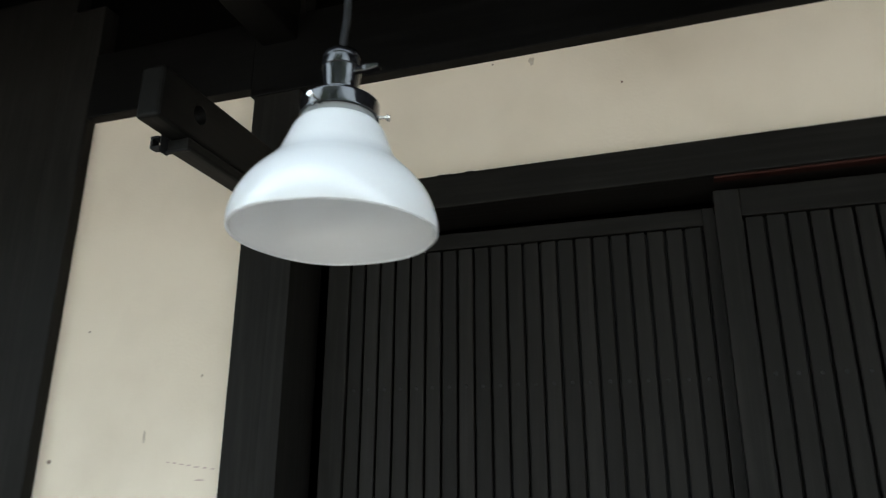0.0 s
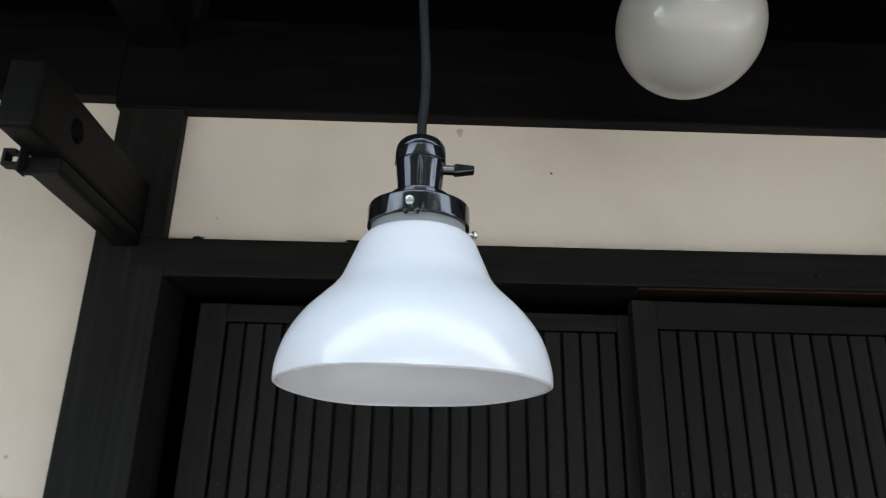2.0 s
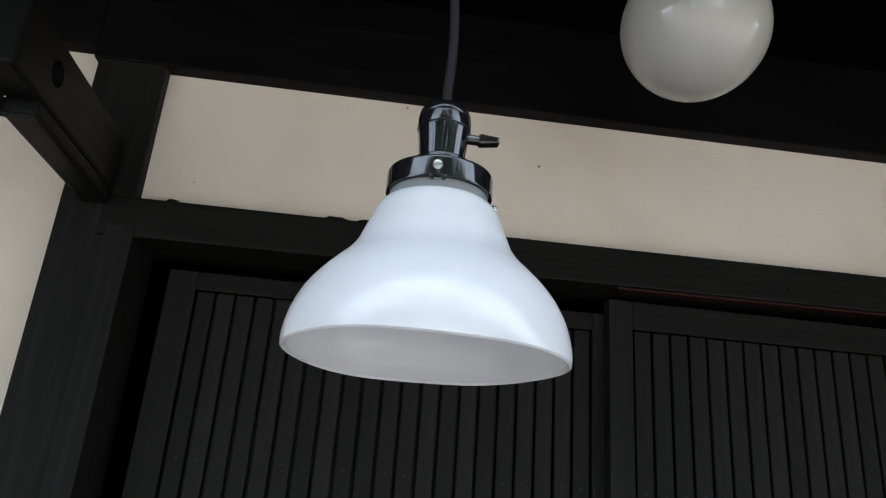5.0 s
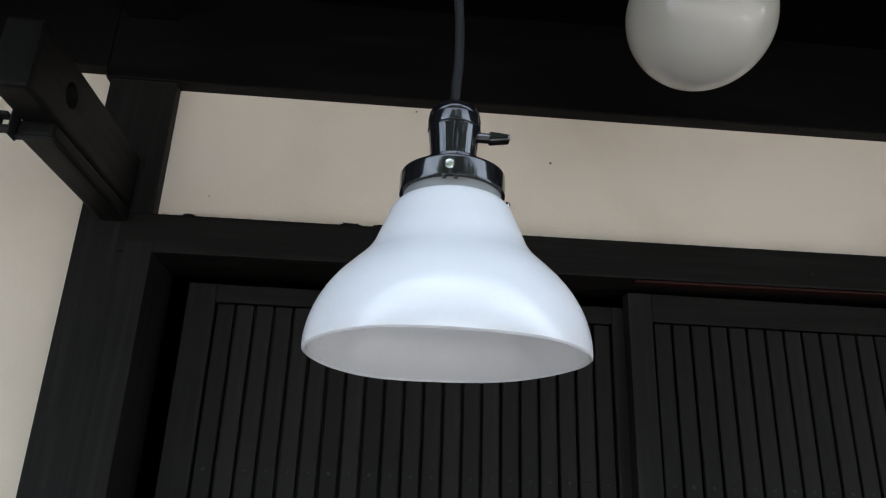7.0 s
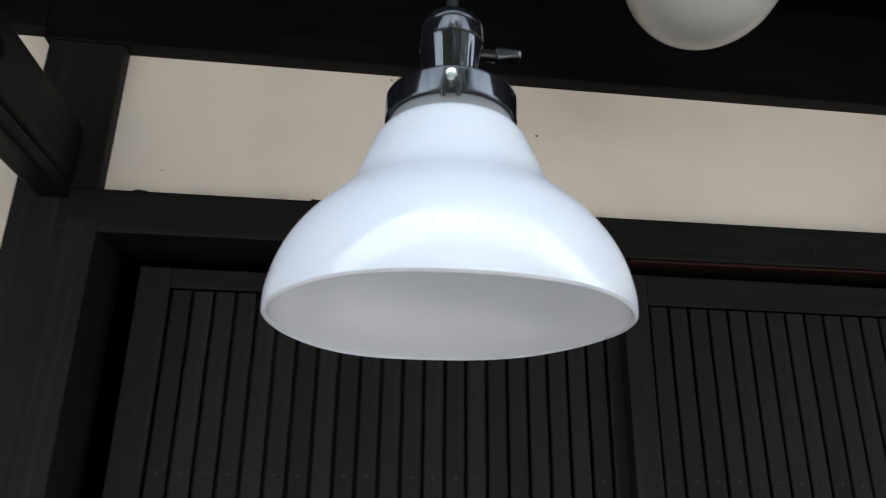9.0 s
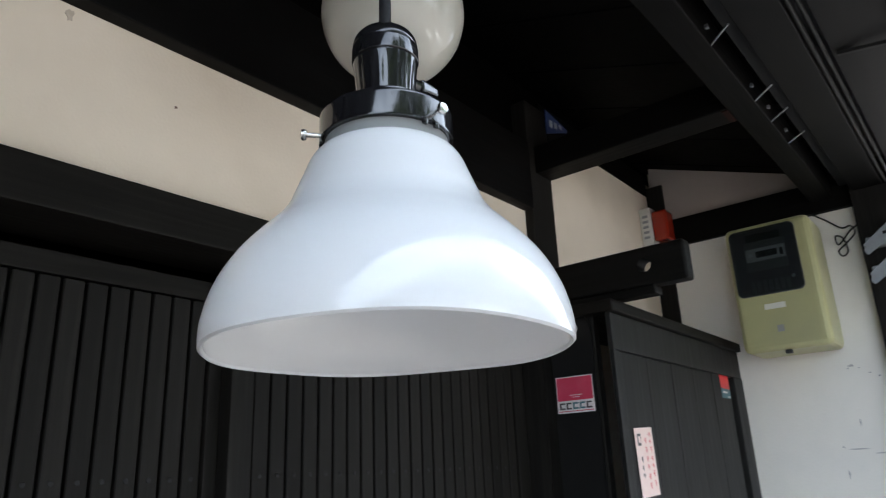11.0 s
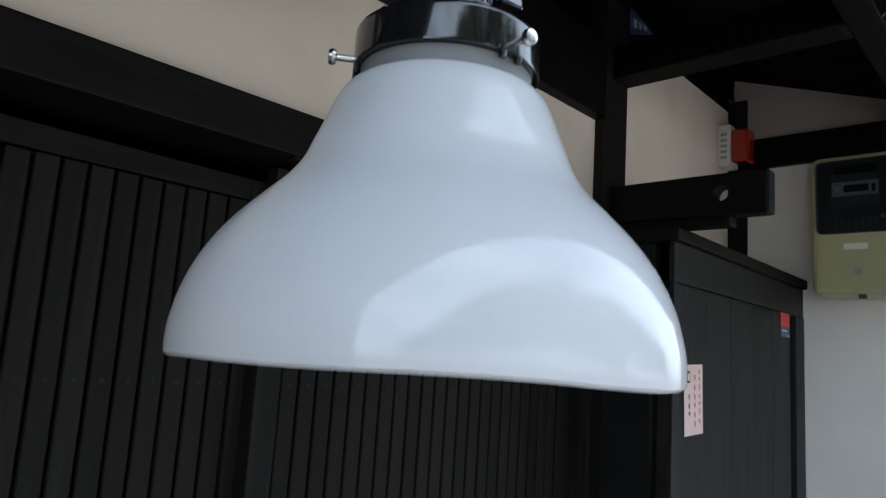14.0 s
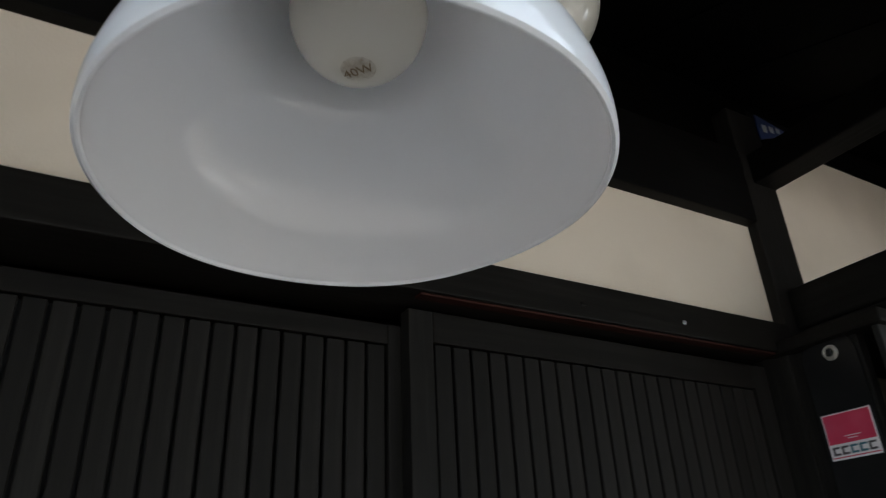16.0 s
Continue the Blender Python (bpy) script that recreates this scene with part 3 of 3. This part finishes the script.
sheet(st, "small_print", PAPER, "x", 1.7738, -0.1390, -0.1190, 1.7230, 1.7245, 0.0016)

st = thing("red_sticker", "small scarlet and teal sticker on the cupboard planks", "sticker")
sheet(st, "colour_field", SCARLET, "y", -0.2435, 2.541, 2.627, 1.7830, 1.8370)
sheet(st, "print_field", TEAL, "y", -0.2435, 2.541, 2.627, 1.7520, 1.7825)
sheet(st, "small_print", PAPER, "y", -0.2435, 2.553, 2.600, 1.7680, 1.7740, 0.0008)
sheet(st, "small_print", PAPER, "y", -0.2435, 2.600, 2.622, 1.7550, 1.7590, 0.0008)

st = thing("paper_notice", "narrow pale pink paper notice with red brush writing", "notice")
sheet(st, "backing", PINK_PAPER, "y", -0.2435, 1.825, 1.930, 1.4800, 1.6420)
sheet(st, "stamp_block", INK, "y", -0.2435, 1.838, 1.857, 1.600, 1.628, 0.0008)
sheet(st, "stamp_core", PINK_PAPER, "y", -0.2435, 1.842, 1.853, 1.606, 1.622, 0.0016)
rng = random.Random(4)
for col, (x, ink, n) in enumerate(((1.912, INK_RED, 7), (1.884, INK_RED, 6), (1.852, INK, 3))):
    z = 1.6290 - (0.0, 0.012, 0.055)[col]
    for k in range(n):
        h = rng.uniform(0.008, 0.014)
        sheet(st, "brush_mark", ink, "y", -0.2435, x - 0.006, x + 0.006 * rng.uniform(0.3, 1), z - 0.0018, z, 0.0008)
        sheet(st, "brush_mark", ink, "y", -0.2435, x - 0.0015, x + 0.0010, z - h, z - 0.0019, 0.0008)
        sheet(st, "brush_mark", ink, "y", -0.2435, x - 0.007, x + 0.004, z - h * 0.55, z - h * 0.55 + 0.0016, 0.0008)
        z -= h + rng.uniform(0.006, 0.011)
st.matrix_world = pose(1.831, -0.244, 1.641, 0, -2.5, 0) @ pose(-1.825, 0.2435, -1.642)


# ---- electricity meter box ----
met = thing("meter_box", "cream-yellow electricity meter box with a dark window", "meter box")
MX = 2.580
bm = box(MX, 2.7695, -0.590, -0.321, 1.884, 2.312, 0.028, 4)
part("case", bm, METER, met, "weathered cream-yellow metal case")


def rounded_frame(y0, y1, z0, z1, r, x0, x1, hole=0.0):
    """A rounded plate looking along -x; with a hole it is a frame of that width."""
    def ring(inset):
        q = max(0.002, r - inset)
        out = []
        for cy, cz, a0 in ((y1 - inset - q, z1 - inset - q, 0), (y0 + inset + q, z1 - inset - q, 90), (y0 + inset + q, z0 + inset + q, 180), (y1 - inset - q, z0 + inset + q, 270)):
            out += [(cy + q * math.cos(radians(a0 + 15 * k)), cz + q * math.sin(radians(a0 + 15 * k))) for k in range(7)]
        return out
    bm = bmesh.new()
    loops = [[bm.verts.new((x, y, z)) for y, z in ring(i)] for x, i in ((x1, 0.0), (x0, 0.0015), (x0, hole), (x1, hole))][:4 if hole else 2]
    for p, q in list(zip(loops, loops[1:])) + ([(loops[-1], loops[0])] if hole else []):
        for k in range(len(p)):
            bm.faces.new((p[k], p[(k + 1) % len(p)], q[(k + 1) % len(p)], q[k]))
    if not hole:
        bm.faces.new(loops[0]), bm.faces.new(loops[1])
    bmesh.ops.recalc_face_normals(bm, faces=bm.faces)
    return bm


part("window_recess", rounded_frame(-0.5400, -0.3410, 2.0710, 2.2910, 0.016, MX - 0.0015, MX + 0.01), METER_DARK, met, "dark meter window")
part("window_frame", rounded_frame(-0.5450, -0.3360, 2.0660, 2.2960, 0.020, MX - 0.006, MX + 0.004, 0.008), METER_DARK, met)
part("upper_shade", box(MX - 0.004, MX - 0.0016, -0.4980, -0.3900, 2.2500, 2.2760, 0.0008), BLACK, met)
dial = part("meter_dial", box(MX - 0.004, MX - 0.0016, -0.5080, -0.3810, 2.1490, 2.2490, 0.0008), METER_DIM, met, "dull grey meter face")
part("counter_band", box(MX - 0.0050, MX - 0.0041, -0.5060, -0.3830, 2.1810, 2.2250, 0.0003), METER_GREY, dial, "paler grey counter band")
part("counter_window", box(MX - 0.0060, MX - 0.0051, -0.4810, -0.4150, 2.1920, 2.2140), BLACK, dial)
part("counter_frame", box(MX - 0.0066, MX - 0.0051, -0.4870, -0.4090, 2.2140, 2.2200), GALV, dial)
part("counter_frame", box(MX - 0.0066, MX - 0.0051, -0.4870, -0.4090, 2.1860, 2.1920), GALV, dial)
part("dial_stud", lathe([(0.0, 0.003), (0.006, 0.003), (0.007, 0.0), (0.0, 0.0)], 16, m=pose(MX - 0.0052, -0.3980, 2.2030, 0, -90, 0)), GALV, dial)
part("dial_stud", lathe([(0.0, 0.003), (0.005, 0.003), (0.006, 0.0), (0.0, 0.0)], 16, m=pose(MX - 0.0017, -0.5150, 2.1140, 0, -90, 0)), GALV, dial)
part("reset_tab", box(MX - 0.0064, MX - 0.0051, -0.4990, -0.4890, 2.1890, 2.2130, 0.0003), BLACK, dial)
for k in range(7):
    part("lower_rib", box(MX - 0.004, MX - 0.0016, -0.5030 + k * 0.018, -0.4930 + k * 0.018, 2.0800, 2.1140), METER_DIM, met)
part("pane", rounded_frame(-0.5410, -0.3400, 2.0700, 2.2920, 0.016, MX - 0.0085, MX - 0.0070), pane, met).visible_shadow = False
part("label_plate", box(MX - 0.0018, MX + 0.001, -0.4750, -0.4110, 2.0180, 2.0360, 0.0005), PALE, met, "pale label plate")
part("embossed_mark", box(MX - 0.0012, MX + 0.001, -0.4580, -0.4380, 1.9420, 1.9640, 0.0005), METER_GREY, met)
part("hasp", box(MX + 0.012, MX + 0.030, -0.4650, -0.4450, 1.8730, 1.8850, 0.002), METER_DARK, met, "dark hasp under the case")

# ---- alarm siren ----
sir = thing("alarm_siren", "white alarm box with an orange flash lens on the corner post", "alarm")
part("base", box(2.660, 2.735, -0.046, -0.0015, 2.350, 2.500, 0.004), WHITE_PLASTIC, sir)
part("flash_lens", box(2.662, 2.733, -0.106, -0.0465, 2.362, 2.480, 0.010, 3), ORANGE, sir, "orange plastic flash lens")
for k in range(5):
    part("mark", box(2.6588, 2.6599, -0.034, -0.012, 2.376 + 0.021 * k, 2.386 + 0.021 * k), METER_GREY, sir)

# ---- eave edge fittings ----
solid("fascia_board", box(-14.0, 2.95, -0.800, -0.711, 2.390, 2.397, 0.002), GREY_METAL_SHADED, "dull grey board along the eave edge", "fascia", "structure")
solid("gutter_lining", box(-14.0, 4.5, -1.15, -0.834, 2.405, 2.420, 0.003), GREY_METAL_SHADED, "dull grey sheet under the gutter", "soffit", "structure")
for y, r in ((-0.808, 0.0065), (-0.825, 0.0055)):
    solid("eave_pipe", tube([Vector((-14.0, y, 2.394)), Vector((0, y, 2.394)), Vector((2.95, y, 2.394))], r, 12), GREY_METAL_SHADED, "thin grey pipe along the eave edge", "pipe", group="eave pipes", smooth=True)
bm = box(-0.0018, 0.0018, -0.076, 0.004, 2.396, 2.399)
bmesh.ops.transform(bm, matrix=pose(0, -0.645, 0, 0, 0, -45), verts=bm.verts)
strap_mesh = mesh("strap", bm, GALV)
clip_mesh = mesh("cable_clip", box(-0.005, 0.005, -0.007, 0.0, 0.0, 0.008, 0.001), GALV)
for x in (1.552, 1.868, 2.012, 2.185):
    s = tagged(new("cable_strap", strap_mesh), "thin steel strap across the eave gap", "strap", "eave straps")
    s.location = (x, 0, -0.004)
    clip = tagged(new("cable_clip", clip_mesh), "small pale cable clip nailed beside the strap", "clip", "eave clips")
    clip.location = (x - 0.030, -0.6482, 2.418)
# plain black strip set into the gap above the straps
solid("eave_channel", box(-14.0, 2.9, -0.700, -0.676, 2.425, 2.44), BLACK, "black strip in the eave gap", "channel", "structure")
solid("trim_10", box(1.9385, 2.03, -0.030, -0.0045, 2.476, 2.583, 0.002), BEAM_SHADED, "short dark board beside the post", "board", "structure")
solid("eave_rail", box(-14.0, 2.95, -0.972, -0.955, 2.385, 2.404, 0.002), GREY_METAL_SHADED, "thin dull grey rail under the gutter sheet", "rail", "structure")

for x in (1.79, 2.575):
    bm = box(-0.005, 0.005, -0.062, 0.062, -0.004, 0.004, 0.001)
    bmesh.ops.transform(bm, matrix=pose(x, -0.905, 2.393, 8), verts=bm.verts)
    solid("gutter_strut", bm, BLACK, "thin black strut across the gutter sheet", "strut", group="gutter struts")
part("worn_end", box(1.856, 1.930, -0.5812, -0.568, 2.3872, 2.3898), RED_RAIL, thing("bare_patch", "worn reddish patch where the tie beam meets the purlin", "wear"))

# ---- small fittings and marks ----
hook = thing("cable_hook", "black plastic cable hook strapped round the timber bracket", "hook")
part("band", box(-0.0875, -0.0375, -0.3375, -0.3285, 1.9595, 1.9635, 0.001), RUBBER, hook)
part("band", box(-0.0885, -0.0860, -0.352, -0.330, 1.9565, 1.992, 0.001), RUBBER, hook)
part("lug", box(-0.112, -0.0875, -0.350, -0.332, 1.966, 1.971, 0.001), RUBBER, hook)
part("lug", box(-0.112, -0.107, -0.350, -0.332, 1.971, 1.991, 0.001), RUBBER, hook)
part("lug", box(-0.107, -0.0945, -0.350, -0.332, 1.986, 1.991, 0.001), RUBBER, hook)

stud = mesh("nail_head", lathe([(0.0, 0.003), (0.0035, 0.0025), (0.0055, 0.0), (0.0, 0.0)], 14, m=pose(0, 0, 0, 90)), WOOD, True)
pale_stud = mesh("nail_head", lathe([(0.0, 0.003), (0.0035, 0.0025), (0.0050, 0.0), (0.0, 0.0)], 14, m=pose(0, 0, 0, 90)), GALV, True)
for x, z, m in ((1.205, 1.947, stud), (1.470, 1.951, pale_stud)):
    ob = tagged(new("nail_head", m), "old nail head in the dark lintel", "nail", "lintel nails")
    ob.location = (x, -0.0342, z)


def smear(name, mat, plane, at, u, v, w, h, seed, label, category="stain"):
    """A flat stain with an uneven outline, on a face looking along -y or -x."""
    r = random.Random(seed)
    bm = bmesh.new()
    pts = []
    for k in range(14):
        a = 2 * math.pi * k / 14
        q = r.uniform(0.55, 1.0)
        pts.append((u + 0.5 * w * q * math.cos(a), v + 0.5 * h * q * math.sin(a)))
    ring = [bm.verts.new((p, at - 0.0012, q) if plane == "y" else (at - 0.0012, p, q)) for p, q in pts]
    back = [bm.verts.new((p, at - 0.0002, q) if plane == "y" else (at - 0.0002, p, q)) for p, q in pts]
    bm.faces.new(ring), bm.faces.new(back[::-1])
    for i in range(14):
        bm.faces.new((ring[i], back[i], back[(i + 1) % 14], ring[(i + 1) % 14]))
    bmesh.ops.recalc_face_normals(bm, faces=bm.faces)
    return solid(name, bm, mat, label, category, group="wall marks")


for i, (x, z, w, h, mat) in enumerate(((0.722, 2.155, 0.006, 0.006, MARK), (0.540, 2.238, 0.016, 0.024, MARK_FAINT), (0.455, 2.246, 0.005, 0.005, MARK), (0.084, 2.036, 0.006, 0.004, MARK_FAINT),
                                       (-0.530, 1.713, 0.008, 0.005, MARK), (-0.206, 1.599, 0.007, 0.008, MARK_FAINT), (-0.589, 1.420, 0.012, 0.012, MARK), (-0.338, 1.470, 0.008, 0.040, MARK_FAINT),
                                       (-0.268, 1.419, 0.010, 0.003, STREAK), (-0.252, 1.4175, 0.012, 0.004, STREAK), (-0.234, 1.415, 0.014, 0.003, STREAK), (-0.216, 1.413, 0.013, 0.004, STREAK), (-0.196, 1.410, 0.018, 0.004, STREAK), (-0.176, 1.408, 0.015, 0.004, STREAK), (-0.156, 1.406, 0.016, 0.003, STREAK), (-0.185, 1.384, 0.030, 0.004, STREAK))):
    smear("wall_mark", mat, "y", 0.0, x, z, w, h, i, "small brown stain on the cream plaster")
for i, (y, z, w, h, mat) in enumerate(((-0.600, 1.824, 0.022, 0.010, SCUFF), (-0.590, 1.816, 0.008, 0.006, SCUFF), (-0.622, 1.815, 0.008, 0.005, SCUFF), (-0.650, 1.797, 0.014, 0.004, SCUFF), (-0.674, 1.785, 0.010, 0.007, SCUFF), (-0.532, 1.575, 0.008, 0.010, SCUFF),
                                       (-0.533, 1.492, 0.006, 0.030, SCUFF), (-0.594, 1.647, 0.006, 0.030, SCUFF), (-0.575, 1.567, 0.075, 0.005, SCUFF), (-0.645, 1.553, 0.080, 0.005, SCUFF))):
    smear("wall_mark", mat, "x", 2.77, y + 0.010, z + 0.008, w, h, 40 + i, "grey scuff on the off-white side wall")

for x, z, w, h in ((0.345, 1.9985, 0.050, 0.007), (0.400, 1.998, 0.030, 0.009), (0.055, 1.996, 0.030, 0.006)):
    smear("lintel_splinter", WOOD_X, "y", 0.0, x, z, w, h, int(x * 1000), "dark splintered edge of the lintel against plaster", "splinter")

wire = smooth_line([(2.767, -0.565, 2.362), (2.764, -0.610, 2.324), (2.762, -0.652, 2.286), (2.760, -0.680, 2.286), (2.760, -0.688, 2.259), (2.762, -0.655, 2.229), (2.764, -0.630, 2.209), (2.762, -0.640, 2.189),
                    (2.758, -0.658, 2.204), (2.757, -0.650, 2.249), (2.756, -0.630, 2.259), (2.758, -0.635, 2.229), (2.760, -0.675, 2.269), (2.762, -0.702, 2.286)], 8)
solid("loose_wire", tube(wire, 0.0026, 8), RUBBER, "loose loop of thin black wire on the side wall", "wire", smooth=True)


def shelf_bracket(z):
    b = thing("metal_bracket", "grey galvanised folding bracket screwed to the dark post", "bracket", group="metal brackets")
    bm = bmesh.new()
    prof = [(-0.712, z - 0.045), (-0.722, z - 0.058), (-0.826, z + 0.008), (-0.826, z + 0.036), (-0.796, z + 0.036), (-0.720, z - 0.022)]
    a = [bm.verts.new((2.664, y, q)) for y, q in prof]
    c = [bm.verts.new((2.6675, y, q)) for y, q in prof]
    bm.faces.new(a), bm.faces.new(c[::-1])
    for i in range(len(prof)):
        bm.faces.new((a[i], c[i], c[(i + 1) % len(prof)], a[(i + 1) % len(prof)]))
    bmesh.ops.recalc_face_normals(bm, faces=bm.faces)
    part("web", bm, GALV, b)
    part("slot", box(2.6625, 2.6638, -0.792, -0.772, z - 0.002, z + 0.008), BLACK, b)
    bm = box(-0.030, 0.030, -0.055, 0.055, -0.002, 0.002, 0.001)
    bmesh.ops.transform(bm, matrix=pose(2.692, -0.758, z + 0.008, -37), verts=bm.verts)
    part("flange", bm, GALV, b, "pale steel flange")
    part("foot", box(2.690, 2.7195, -0.80, -0.72, z - 0.030, z + 0.004, 0.002), GALV, b)
    return b


shelf_bracket(2.212)
shelf_bracket(2.117)

bm = bmesh.new()
tri3 = [(1.925, 2.628), (2.062, 2.606), (2.062, 2.598), (1.925, 2.545)]
a = [bm.verts.new((x, -0.036, z)) for x, z in tri3]
c = [bm.verts.new((x, -0.0325, z)) for x, z in tri3]
bm.faces.new(a), bm.faces.new(c[::-1])
for i in range(4):
    bm.faces.new((a[i], c[i], c[(i + 1) % 4], a[(i + 1) % 4]))
bmesh.ops.recalc_face_normals(bm, faces=bm.faces)
plate2 = thing("blue_plate", "small blue plate with pale marks under the eaves", "plate")
part("panel", bm, BLUE, plate2)
for k in range(3):
    part("mark", box(1.945 + 0.030 * k, 1.962 + 0.030 * k, -0.0375, -0.0362, 2.575 + 0.008 * k, 2.600 + 0.003 * k), METER_GREY, plate2)

# ---- trees across the yard ----
def tree(x, y, height, seed):
    r = np.random.default_rng(seed)
    t = thing("tree", "broad leafy green tree across the yard", "tree", "trees across the yard", at=(x, y, 0))
    bm = tube(smooth_line([(0, 0, -0.1), (0.1, 0.05, height * 0.25), (-0.08, 0.1, height * 0.5), (0.05, 0.0, height * 0.8)], 4), lambda k: 0.20 * (1 - 0.8 * k), 8)
    tips = []
    for k in range(14):
        a, e = r.uniform(0, 6.28), r.uniform(0.3, 1.0)
        z0 = height * r.uniform(0.15, 0.72)
        reach = min(1.9, height * r.uniform(0.12, 0.26))
        tip = Vector((reach * math.cos(a), reach * math.sin(a), z0 + reach * e))
        tube([Vector((0, 0, z0)), Vector((tip.x * 0.5, tip.y * 0.5, z0 + reach * e * 0.35)), tip], lambda k: 0.07 * (1 - 0.8 * k), 6, bm)
        tips.append(tip)
    part("trunk", bm, BARK, t, "", True)
    tips.append(Vector((0, 0, height * 0.88)))
    n = 7000
    pick = r.integers(0, len(tips), n)
    size = r.uniform(0.4, 0.8, n)[:, None] * min(0.75, height * 0.085)
    centre = np.array([tuple(p) for p in tips])[pick] + r.normal(0, 1, (n, 3)) * size
    u = r.normal(0, 1, (n, 3)); u /= np.linalg.norm(u, axis=1)[:, None]
    w = np.cross(u, r.normal(0, 1, (n, 3))); w /= np.linalg.norm(w, axis=1)[:, None]
    verts = np.concatenate([centre - 0.16 * u, centre + 0.08 * w, centre + 0.16 * u, centre - 0.08 * w], 1).reshape(-1, 3)
    me = bpy.data.meshes.new("crown")
    me.from_pydata(verts.tolist(), [], np.arange(4 * n).reshape(-1, 4).tolist())
    me.materials.append(LEAF)
    ob = new("crown", me)
    ob.parent = t


for x, y, hgt, seed in ((-10.2, -9.4, 5.2, 1), (-5.6, -9.2, 6.5, 2), (-2.7, -9.0, 8.2, 3), (-0.3, -9.3, 9.2, 4), (3.4, -9.0, 9.5, 5),
                        (7.2, -9.2, 8.2, 6), (11.8, -9.0, 6.5, 7), (19.0, -9.2, 6.0, 8)):
    tree(x, y, hgt, seed)
